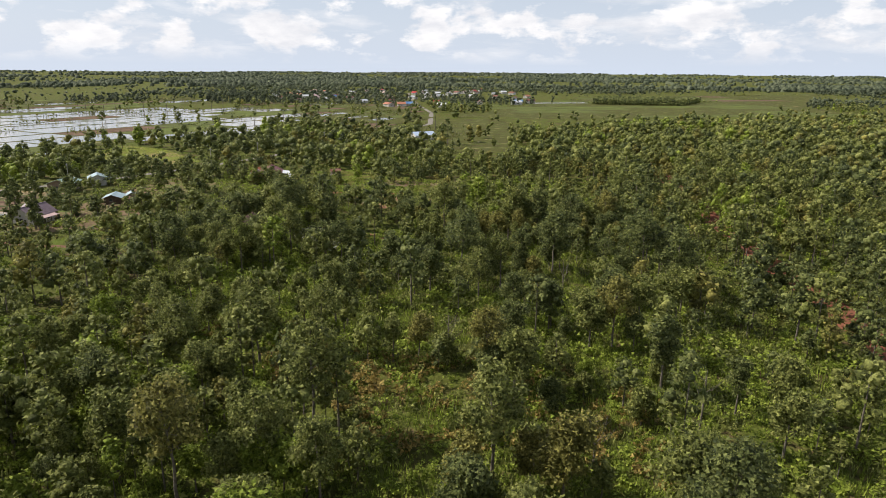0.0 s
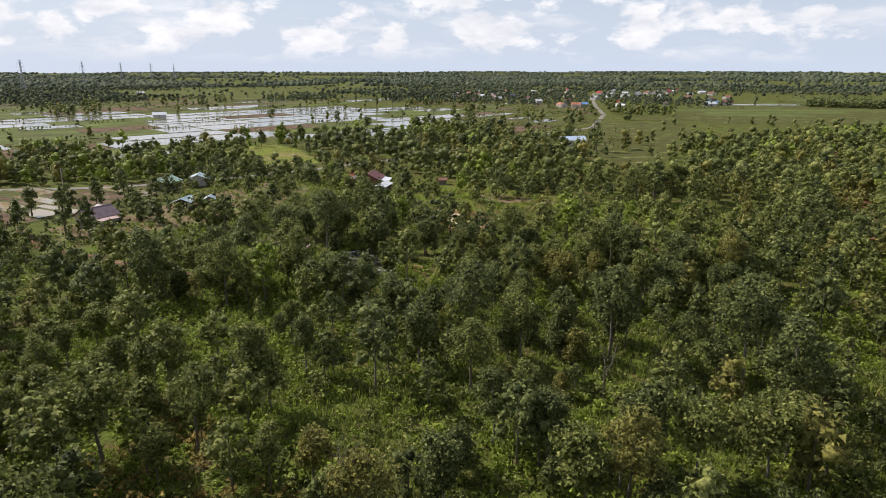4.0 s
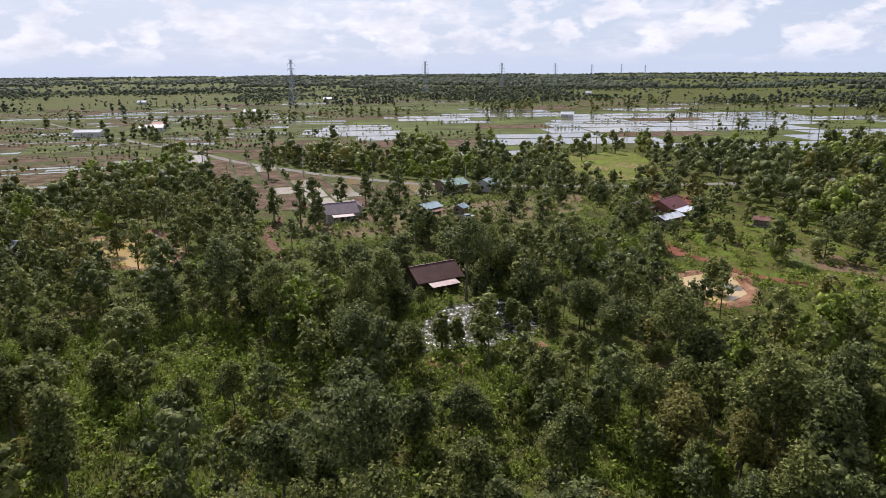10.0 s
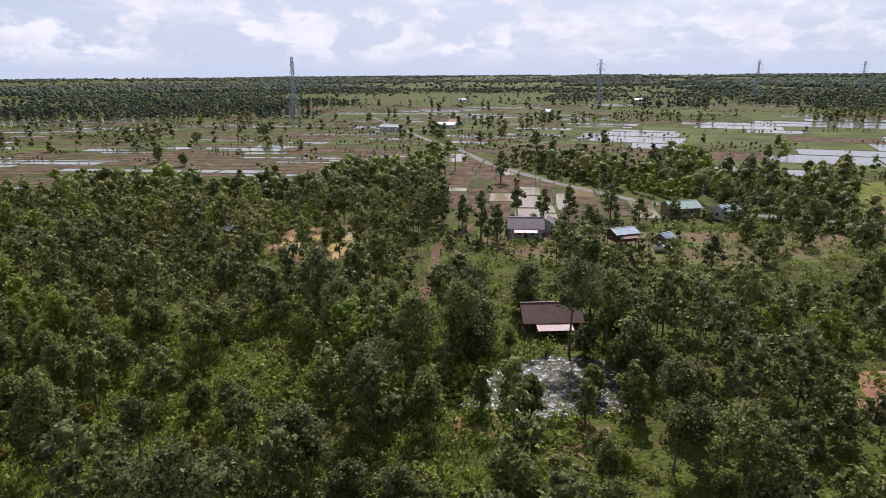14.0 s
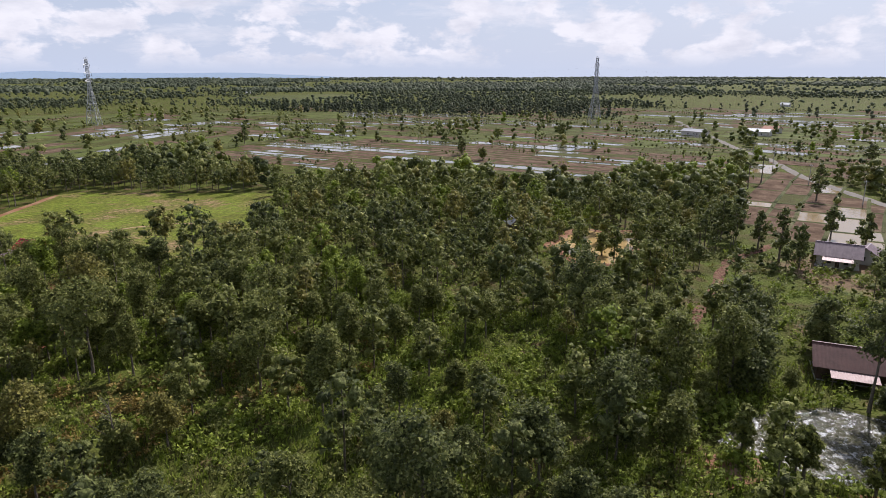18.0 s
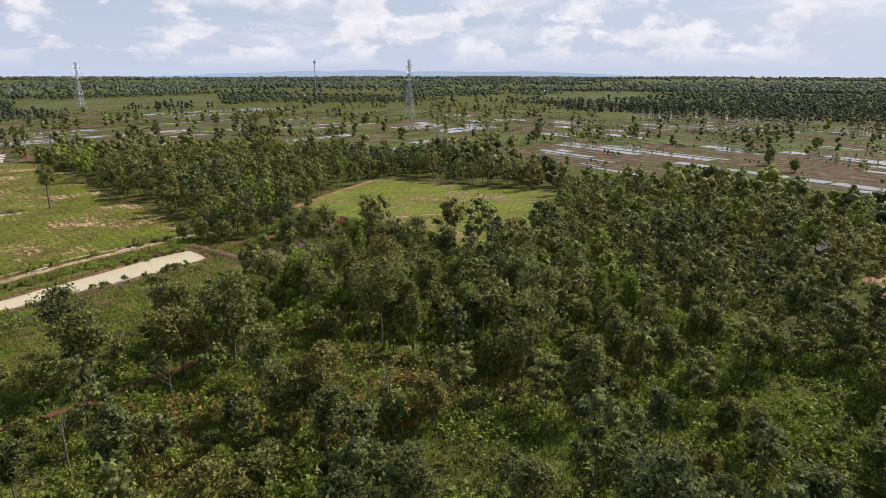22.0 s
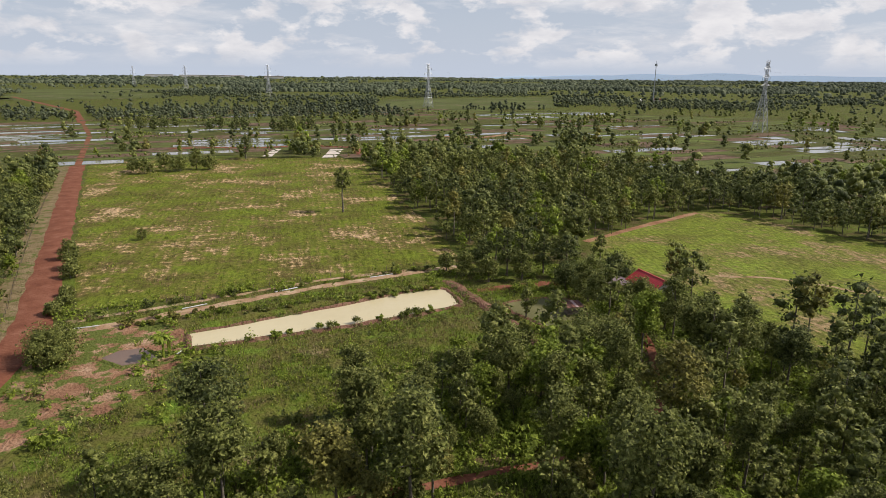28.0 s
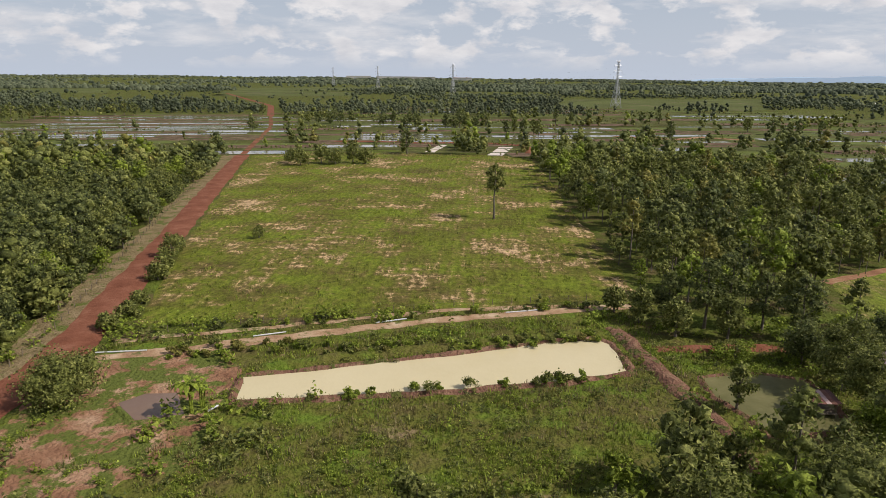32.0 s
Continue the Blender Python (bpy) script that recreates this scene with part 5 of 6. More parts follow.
PYLONS = [(-360, 2190), (-172, 1745), (16, 1300), (222, 870), (404, 436), (580, 16), (812, -343), (990, -655), (1165, -960), (1345, -1280), (1530, -1600), (1720, -1940), (1920, -2300)]
first = pylon()
placed = []
for k, (px, py) in enumerate(PYLONS):
    ax, ay = PYLONS[max(0, k - 1)]
    bx, by = PYLONS[min(len(PYLONS) - 1, k + 1)]
    m = pose(px, py, 0, 0, 0, math.degrees(math.atan2(by - ay, bx - ax)) + 90)
    if k == 0:
        first.matrix_world = m
        placed.append(first)
    else:
        placed.append(copy_thing(first, m))
for (ax, ay), (bx, by) in zip(PYLONS[2:8], PYLONS[3:9]):
    a = math.atan2(by - ay, bx - ax)
    sx, sy = -math.sin(a), math.cos(a)
    for z, L in ((36.3, 7.0), (43.3, 6.4), (50.3, 5.6)):
        for s in (-1, 1):
            V, F = [], []
            n = 14
            pts = [(ax + (bx - ax) * i / n + sx * L * s, ay + (by - ay) * i / n + sy * L * s, z - 40 * (i / n) * (1 - i / n)) for i in range(n + 1)]
            V, F = tube(RNG, [(0, 0, 0)] * 0 or pts, [0.05] * (n + 1), 3)
            tagged(part("power_line", np_mesh("power_line", V, F, [WIRE]), None, None), "thin dark sagging power cable between pylons", "cable", "power lines")

# ---- houses ----


def sheet(w, slope, ribs, thick=0.05):
    """A ribbed roof sheet, w along x, slope along y, in its own plane."""
    bm = bmesh.new()
    n = ribs * 2 + 1
    rows = []
    for y in (0, slope):
        rows.append([bm.verts.new((-w / 2 + w * i / (n - 1), y, 0.04 * (i % 2))) for i in range(n)])
    under = [[bm.verts.new((v.co.x, v.co.y, -thick)) for v in (r[0], r[-1])] for r in rows]
    for i in range(n - 1):
        bm.faces.new((rows[0][i], rows[0][i + 1], rows[1][i + 1], rows[1][i]))
    bm.faces.new((under[0][0], under[1][0], under[1][1], under[0][1]))
    bm.faces.new((rows[0][0], rows[1][0], under[1][0], under[0][0]))
    bm.faces.new((rows[0][-1], under[0][1], under[1][1], rows[1][-1]))
    return bm


def add_window(parent, m, w, h):
    win = part("window", boxed(-w / 2, w / 2, -0.05, 0.0, 0, h, bevel=0.01), TIMBER, parent)
    win.matrix_local = m
    part("pane", boxed(-w / 2 + 0.08, w / 2 - 0.08, -0.06, -0.045, 0.08, h - 0.08), PANE, win)
    part("sill", boxed(-w / 2 - 0.06, w / 2 + 0.06, -0.14, 0.0, -0.06, 0), CONCRETE, win)
    return win


def gable_house(name, m, w, d, eave, rise, wallmat, roofmat, label, over=0.7, stilts=0.0, porch=None, ribs=14, group="", windows=2):
    """A house with its ridge along x: four walls, two gables, two roof sheets, a ridge cap, door and windows."""
    t = thing(name, m, label, "house", group)
    z0 = stilts
    if stilts:
        for px in (-w / 2 + 0.15, 0, w / 2 - 0.15):
            for py in (-d / 2 + 0.15, d / 2 - 0.15):
                part("stilt", boxed(px - 0.1, px + 0.1, py - 0.1, py + 0.1, -0.1, stilts), TIMBER, t)
        part("floor_deck", boxed(-w / 2, w / 2, -d / 2, d / 2, stilts - 0.12, stilts), TIMBER, t)
    else:
        part("plinth", boxed(-w / 2 - 0.2, w / 2 + 0.2, -d / 2 - 0.2, d / 2 + 0.2, -0.1, 0.18), CONCRETE, t)
        z0 = 0.18
    for s in (-1, 1):
        y = s * d / 2
        part("wall", boxed(-w / 2, w / 2, min(y, y - s * 0.15), max(y, y - s * 0.15), z0, eave), wallmat, t)
        x = s * w / 2
        part("wall", boxed(min(x, x - s * 0.15), max(x, x - s * 0.15), -d / 2 + 0.15, d / 2 - 0.15, z0, eave), wallmat, t)
        bm = bmesh.new()
        a = [bm.verts.new((x, yy, zz)) for yy, zz in ((-d / 2, eave), (d / 2, eave), (0, eave + rise))]
        b = [bm.verts.new((x - s * 0.12, v.co.y, v.co.z)) for v in a]
        bm.faces.new(a)
        bm.faces.new(b[::-1])
        for i in range(3):
            bm.faces.new((a[i], b[i], b[(i + 1) % 3], a[(i + 1) % 3]))
        bmesh.ops.recalc_face_normals(bm, faces=bm.faces[:])
        part("gable", bm, wallmat, t)
        pitch = math.atan2(rise, d / 2)
        slope = (d / 2 + over) / math.cos(pitch)
        r = part("roof", sheet(w + 2 * over, slope, ribs), roofmat, t)
        r.matrix_local = pose(0, s * (d / 2 + over), eave - over * math.tan(pitch) + 0.08, 0, 0, 0 if s < 0 else 180) @ Matrix.Rotation(pitch, 4, "X")
        for k in range(windows):
            wx = -w / 2 + w * (k + 0.75) / (windows + 0.5)
            add_window(t, Matrix.Translation((wx, 0, 0)) @ Matrix.Translation((0, s * d / 2, z0 + 0.9)) @ Matrix.Rotation(0 if s < 0 else math.pi, 4, "Z"), 1.0, 1.0)
        add_window(t, Matrix.Translation((s * w / 2, 0.4, z0 + 0.9)) @ Matrix.Rotation(s * math.pi / 2, 4, "Z"), 1.1, 1.0)
    part("ridge_cap", boxed(-w / 2 - over, w / 2 + over, -0.18, 0.18, eave + rise + 0.07, eave + rise + 0.14, bevel=0.02), roofmat, t)
    door = part("door", boxed(-0.45, 0.45, -d / 2 - 0.06, -d / 2, z0, z0 + 2.0, bevel=0.01), DARKWOOD, t)
    part("handle", boxed(0.3, 0.36, -d / 2 - 0.11, -d / 2 - 0.06, z0 + 0.95, z0 + 1.08), STEEL, door)
    if porch:
        depth, pw, mat = porch
        r = part("porch_roof", sheet(pw, depth, max(6, ribs - 3)), mat, t)
        r.matrix_local = pose(0, -d / 2 - over - depth + 0.4, eave - 0.85) @ Matrix.Rotation(radians(9), 4, "X")
        for px in (-pw / 2 + 0.3, 0, pw / 2 - 0.3):
            part("post", boxed(px - 0.07, px + 0.07, -d / 2 - over - depth + 0.7, -d / 2 - over - depth + 0.84, 0, eave - 0.85), TIMBER, t)
    return t


gable_house("farmhouse", pose(65.3, -100.6, 0, 0, 0, -92), 9.6, 7, 2.7, 2.1, DARKWOOD, ROOF_BROWN, "single-storey house with brown sheet roof and pink porch roof among trees", porch=(2.6, 6.4, ROOF_PINK), ribs=20)
gable_house("red_roofed_house", pose(67.6, 78.2, 0, 0, 0, 94), 8.6, 5.4, 3.4, 1.7, PLASTER, ROOF_RED, "white-walled house with bright red sheet roof under trees", over=0.6, ribs=16)
gable_house("tiled_house", pose(134, -110, 0, 0, 0, -100), 9, 7, 3.2, 2.2, PLASTER, ROOF_PURPLE, "house with purple-grey roof and stepped porch roofs", porch=(2.6, 6.5, ROOF_PINK), ribs=14)
gable_house("annex", pose(138.5, -117, 0, 0, 0, -20), 5, 4.5, 3.0, 1.3, PLASTER, ROOF_PURPLE, "small wing with purple-grey roof beside the tiled house", ribs=8, windows=1)
gable_house("stilt_cabin", pose(121, -133.5, 0, 0, 0, -75), 6.0, 5.0, 3.9, 0.9, DARKWOOD, ROOF_TEAL, "dark wooden stilt cabin with patched tin roof sheets", stilts=1.6, porch=(2.2, 4.8, ROOF_RUST), ribs=9, windows=1)
gable_house("green_barn", pose(157, -165.5, 0, 0, 0, -85), 9.5, 8, 3.0, 1.5, TIMBER, ROOF_GREEN, "open barn with pale green sheet roof by the road", ribs=18)
gable_house("teal_house", pose(150, -177, 0, 0, 0, -60), 7, 6, 3.2, 1.3, PLASTER, ROOF_TEAL, "pale house with teal sheet roof by the road", porch=(1.8, 5.0, ROOF_TEAL), ribs=12)
gable_house("garden_shed", pose(121, -145.5, 0, 0, 0, -60), 3.6, 3.2, 2.3, 0.8, TIMBER, ROOF_TEAL, "small open shed with pale teal roof", over=0.4, ribs=8, windows=0)
gable_house("maroon_house", pose(85, -198.5, 0, 0, 0, -78), 10, 8, 3.0, 2.0, BRICK, ROOF_MAROON, "house with steep maroon roof and white porch sheets", porch=(3.4, 9, ROOF_WHITE), ribs=16)
gable_house("white_lean_to", pose(75, -187, 0, 0, 0, -85), 9, 4, 2.4, 0.7, TIMBER, ROOF_WHITE, "low shelter with pale white roof sheets", over=0.5, ribs=13, windows=1)
gable_house("dark_annex", pose(88.3, -189.6, 0, 0, 0, -78), 6, 7, 3.0, 1.3, BRICK, ROOF_PURPLE, "wing with a dark purple-grey roof beside the maroon house", ribs=9, windows=1)
gable_house("field_shed", pose(58.7, -207.6, 0, 0, 0, 20), 4, 3, 2.0, 0.7, TIMBER, ROOF_RUST, "small field shed with rusty roof", over=0.4, ribs=7, windows=0)
gable_house("blue_roofed_house", pose(27, -362, 0, 0, 0, 25), 14, 9, 3.4, 1.8, PLASTER, ROOF_PALE, "long white house with pale blue-white roof in a pasture", ribs=16)
gable_house("roadside_hall", pose(500, -117, 0, 0, 0, 70), 16, 9, 3.5, 1.6, PLASTER, ROOF_WHITE, "white-roofed roadside hall among paddies", ribs=12)
gable_house("roadside_store", pose(484, -73, 0, 0, 0, 60), 18, 8, 3.5, 1.4, PLASTER, ROOF_GREY, "long grey-roofed store by the road", ribs=12)

gable_house("pond_shelter", pose(144, -26, 0, 0, 0, 35), 5, 4, 2.2, 1.6, TIMBER, ROOF_GREY, "small shelter with a steep pale grey roof by the ochre pond", over=0.6, ribs=8, windows=0)

VILLAGE = [(286, -1040, 3), (258, -1000, 3), (248, -1150, 3), (193, -955, 1), (191, -876, 2), (129, -819, 0), (73, -751, 3), (150, -1250, 4), (105, -1110, 0), (55, -1063, 2), (38, -1120, 0),
           (16, -1140, 5), (-10, -1180, 5), (-30, -1250, 4), (-45, -1320, 4), (22, -738, 0), (-63, -1110, 2), (-81, -838, 1)]
VILLAGE_EAST = [(51, -954, 2), (31, -807, 4), (-85, -1200, 0), (63, -760, 1), (88, -742, 3),
           (70, -944, 2), (80, -1130, 4), (66, -1230, 2), (37, -1245, 3), (330, -960, 4), (417, -465, 0), (660, -240, 0), (905, -432, 0), (823, -890, 0), (-20, -1010, 2), (-110, -1010, 3), (110, -960, 5), (140, -1010, 2),
           (645, 1010, 0), (690, 1025, 4), (1200, 870, 0), (526, -128, 3), (975, -182, 0), (-290, -860, 1)]
ROOFS = ((ROOF_WHITE, "white"), (ROOF_BLUE, "blue"), (ROOF_GREY, "grey"), (ROOF_ORANGE, "orange"), (ROOF_RED, "red"), (ROOF_PINK, "faded pink"), (ROOF_RUST, "rusty"), (ROOF_MAROON, "maroon"))
VILLAGE_MORE = []
while len(VILLAGE_MORE) < 34:
    vx, vy = RNG.uniform(-110, 300), RNG.uniform(-1220, -765)
    near_road = inside(np.array([vx]), np.array([vy]), band(GREY_ROAD, 12))[0]
    if not near_road and inside(np.array([vx]), np.array([vy]), VILLAGE_LAND)[0] and all(math.hypot(vx - q[0], vy - q[1]) > 16 for q in VILLAGE + VILLAGE_EAST + VILLAGE_MORE):
        VILLAGE_MORE.append((vx, vy, int(RNG.choice([0, 2, 2, 5, 6, 6, 7]))))
for vx, vy, vk in VILLAGE + VILLAGE_EAST + VILLAGE_MORE:
    s = RNG.uniform(0.75, 1.25)
    gable_house("village_house", pose(vx, vy, 0, 0, 0, RNG.uniform(0, 180)), 10.5 * s, 7 * s, 3.4, 2.0, PLASTER, ROOFS[vk][0], "distant village house with a %s roof" % ROOFS[vk][1], ribs=5, group="village houses", windows=1)


def factory(x, y, w, d, h, roofmat, label):
    t = thing("factory_hall", pose(x, y, 0, 0, 0, RNG.uniform(-6, 6)), label, "building", "far factory halls")
    part("wall", boxed(-w / 2, w / 2, -d / 2, d / 2, 0, h), PLASTER, t)
    part("roof", boxed(-w / 2 - 1, w / 2 + 1, -d / 2 - 1, d / 2 + 1, h, h + 1.2, bevel=0.3), roofmat, t)
    part("door", boxed(-w / 5, w / 5, -d / 2 - 0.2, -d / 2, 0, h * 0.6), ROOF_GREY, t)


for fx, fy, fw, fh, fm, fl in ((-536, 4226, 150, 24, ROOF_WHITE, "white"), (-379, 4291, 110, 22, ROOF_WHITE, "white"), (-255, 4342, 160, 22, ROOF_WHITE, "white"), (-120, 4300, 120, 20, ROOF_PINK, "pale pink"), (107, 4000, 110, 20, ROOF_ORANGE, "orange")):
    factory(fx, fy, fw, 40, fh, fm, "far low factory hall with %s roof" % fl)

# ---- the hut on the green pond ----


def pond_hut():
    t = thing("pond_hut", pose(46.3, 72.8, 0, 0, 0, 0) @ Matrix.Scale(0.82, 4), "small open hut on posts with rusty tin roof over the pond", "hut")
    for px in (-1.9, 1.9):
        for py in (-1.3, 1.3):
            part("post", barred((px, py, -0.2), (px, py, 2.7 + 0.12 * py), 0.07, 6), TIMBER, t)
    part("platform", boxed(-2.0, 2.0, -1.5, 1.5, 0.75, 0.87, bevel=0.02), TIMBER, t)
    for k in range(6):
        mat, words = ((ROOF_RUST, "rusty red-brown tin sheet"), (ROOF_BROWN, "dark brown tin sheet"), (ROOF_RUST, "rusty red-brown tin sheet"), (ROOF_PINK, "faded pinkish tin sheet"), (ROOF_RUST, "rusty red-brown tin sheet"), (ROOF_BROWN, "dark brown tin sheet"))[k]
        r = part("roof_sheet", sheet(0.78, 3.7, 4), mat, t, words)
        r.matrix_local = pose(-1.9 + 0.76 * k, -1.85 + 0.06 * (k % 2), 2.62 + 0.012 * (k % 3)) @ Matrix.Rotation(radians(7), 4, "X")
    for py in (-1.3, 1.3):
        part("beam", boxed(-2.2, 2.2, py - 0.05, py + 0.05, 2.52 + 0.12 * py, 2.62 + 0.12 * py), TIMBER, t)
    part("rail", barred((-1.9, -1.4, 1.5), (1.9, -1.4, 1.5), 0.04, 5), TIMBER, t)
    part("ladder", box(box(boxed(2.0, 2.1, -0.3, -0.2, 0, 0.9), 2.0, 2.1, 0.2, 0.3, 0, 0.9), 2.02, 2.08, -0.2, 0.2, 0.4, 0.46), TIMBER, t)


pond_hut()


def pickup():
    t = thing("pickup_truck", pose(112.8, -142, 0.06, 0, 0, -98), "parked silver pickup truck beside the farm plot", "vehicle")
    part("chassis", boxed(-2.5, 2.5, -0.85, 0.85, 0.35, 0.75, bevel=0.06), STEEL, t)
    body = part("body", boxed(0.9, 2.5, -0.87, 0.87, 0.72, 1.1, bevel=0.08), ROOF_GREY, t)
    part("headlight", boxed(2.46, 2.53, 0.5, 0.8, 0.8, 0.98), WHITEPIPE, body)
    part("headlight", boxed(2.46, 2.53, -0.8, -0.5, 0.8, 0.98), WHITEPIPE, body)
    cab = part("cab", boxed(-0.6, 1.1, -0.85, 0.85, 0.75, 1.72, bevel=0.16), ROOF_GREY, t)
    part("windscreen", boxed(1.02, 1.12, -0.7, 0.7, 1.15, 1.6), PANE, cab)
    for s in (-1, 1):
        part("side_window", boxed(-0.4, 0.85, s * 0.855 - 0.015, s * 0.855 + 0.015, 1.18, 1.58), PANE, cab)
        part("bed_side", boxed(-2.5, -0.65, s * 0.82 - 0.05, s * 0.82 + 0.05, 0.72, 1.2), ROOF_GREY, t)
        for wx in (-1.6, 1.7):
            wheel = part("wheel", barred((wx, s * 0.68, 0.36), (wx, s * 0.92, 0.36), 0.36, 16), WIRE, t)
            part("rim", barred((wx, s * 0.9, 0.36), (wx, s * 0.94, 0.36), 0.2, 12), STEEL, wheel)
    part("tailgate", boxed(-2.52, -2.44, -0.82, 0.82, 0.72, 1.2), ROOF_GREY, t)


pickup()

# ---- single trees, bushes and palms ----


def lone_tree(name, x, y, H, rad, tint, label, base=0.3, lobes=14, count=900, leaf=0.42, group="", category="tree", seed=0):
    rng = np.random.default_rng(int(1000 + abs(x) * 7 + abs(y) * 3 + seed))
    c, r = crown_plan(rng, H, H * base, rad * 0.8, lobes)
    LV, LF = crown_mesh(rng, c, r, 1, count * 2, leaf, core=0.55)
    TV, TF = trunk_mesh(rng, H, H * base, c, r, 0.1 + 0.014 * H, 7)
    t = thing(name, pose(x, y, 0, 0, 0, rng.uniform(0, 360)), label, category, group)
    part("trunk", np_mesh("trunk", TV, TF, [BARK]), None, t)
    part("crown", np_mesh("crown", LV, LF, [LEAF[tint]]), None, t)
    return t


lone_tree("field_tree", 14.5, 184, 15.5, 3.2, 0, "tall lone tree with a high crown in the open field", base=0.52, lobes=9)
lone_tree("spreading_tree", -48, 75, 5.2, 5.2, 0, "low wide dark green tree beside the red road", base=0.12, lobes=22, count=4200, leaf=0.27)
lone_tree("field_bush", -46, 159, 3.2, 1.6, 0, "small bush standing alone in the field", base=0.1, lobes=7, count=300, leaf=0.35, category="bush")
for bx, by, bh, br in ((-56.5, 124, 3.6, 2.6), (-58, 132, 4.5, 2.6), (-60.5, 141, 5.0, 2.8), (-62, 148, 3.4, 2.2), (-53.5, 98, 2.6, 2.2), (-52.5, 103, 3.0, 2.0), (-54, 110, 2.4, 1.8)):
    lone_tree("roadside_bush", bx, by, bh, br, 0, "leafy bush at the edge of the red road", base=0.08, lobes=9, count=420, leaf=0.4, group="roadside bushes", category="bush")
for bx, by, bh, br in ((-64, 292, 7, 5), (-56, 300, 9, 5), (-49, 297, 7, 4.5), (-42, 303, 11, 4.5), (-36, 300, 7, 4.5), (-70, 300, 6, 4)):
    lone_tree("field_end_tree", bx, by, bh, br, 0, "spreading tree in a clump at the field's far end", base=0.15, lobes=12, count=420, leaf=0.6, group="clump at the field's end")
FIELD_TREES = [(-19, 338, 13.5, 4.5), (140, 410, 14.5, 5.5), (-131, 454, 11, 4), (-173, 637, 11, 5), (12, 521, 15, 6), (-22, 517, 11, 5), (207, 399, 12.5, 4.5), (246, 345, 9, 4), (345, 226, 12, 5),
               (312, 50, 9.5, 4.5), (293, 32, 7, 3.6), (318, 206, 12, 4.5), (404, 56, 8, 4), (425, 15, 11, 5), (452, 22, 10, 4), (144, -93, 10, 3.5), (128, -101, 11, 4), (132, -97, 13.5, 3.6), (163, -113,
               9.6, 3.5),                        (155, -120, 10, 3.6), (151, -127, 11, 4), (153, -141, 11.5, 5), (241, -189, 14, 4), (191, -212, 14.5, 3.6), (214, -219, 11.5, 4), (147, -190, 8.5, 6.5)]
MARSH_TREES = [(228, -270, 8.5, 4), (190, -264, 10, 4.5),                        (132, -225, 5.6, 2.4), (226, -118, 14, 5), (344, -159, 10.5, 4.5), (251, -219, 9, 4), (200, -298, 10, 3), (178, -335, 10.5,
               5), (234, -462, 10.4, 4), (300, -466, 10.4, 4.5), (187, -420, 9.5, 5.5),                        (131, -338, 10, 5), (154, -530, 11, 5), (129, -501, 9, 5), (408, -148, 7.5, 3.5), (373, -129,
               9, 4), (447, -104, 7, 3.5), (10, -333, 17, 6), (203, -214, 14, 4), (241, -339, 7, 4),                        (110, -170, 7, 3.2), (95, -118, 9, 4)]
for tx, ty, th, tw in FIELD_TREES + MARSH_TREES:
    lone_tree("paddy_tree", tx, ty, th, tw * 0.8, 3 if th > 8 else 0, "single dark green tree between the fields", base=0.2, lobes=10, count=240, leaf=0.75, group="trees between fields")


ry = np.array([p[1] for p in RED_ROAD[7:1:-1]], float)
rx = np.array([p[0] for p in RED_ROAD[7:1:-1]], float)
rng = np.random.default_rng(81)
for k in range(40):
    y = 56 + 245 * (k / 40) ** 1.25 + rng.uniform(-1, 1)
    x = float(np.interp(y, ry, rx)) - rng.uniform(11.5, 15.5) - 0.012 * y
    h = rng.uniform(5, 9.5)
    lone_tree("roadside_tree", x, y, h, h * rng.uniform(0.34, 0.44), int(rng.choice([0, 0, 1, 3])), "leafy tree at the wood's edge beside the red road", base=0.03, lobes=15, count=620, leaf=0.42, group="trees along the red road")


for k in range(44):
    y = 54 + 240 * (k / 44) ** 1.2 + rng.uniform(-1, 1)
    x = float(np.interp(y, ry, rx)) - rng.uniform(9.0, 12.0) - 0.012 * y
    h = rng.uniform(1.4, 3.2)
    lone_tree("verge_bush", x, y, h, h * rng.uniform(0.5, 0.75), int(rng.choice([0, 1, 1])), "bright green bush at the foot of the roadside trees", base=0.02, lobes=8, count=200, leaf=0.36, group="bushes at the wood's edge", category="bush")


def shrub(x, y, h, tint, label, group, seed):
    rng = np.random.default_rng(seed)
    c = np.stack([rng.uniform(-0.5, 0.5, 5) * h, rng.uniform(-0.5, 0.5, 5) * h, rng.uniform(0.2, 0.8, 5) * h], 1)
    LV, LF = crown_mesh(rng, c, rng.uniform(0.24, 0.44, 5) * h, 1, 230, 0.27, core=0.16)
    t = thing("shrub", pose(x, y, 0.1, 0, 0, rng.uniform(0, 360)), label, "shrub", group)
    part("stem", np_mesh("stem", *tube(rng, [(0, 0, -0.2), (0.05, 0, 0.7 * h)], [0.05, 0.02], 5), [BARK]), None, t)
    part("foliage", np_mesh("foliage", LV, LF, [LEAF[tint]]), None, t)


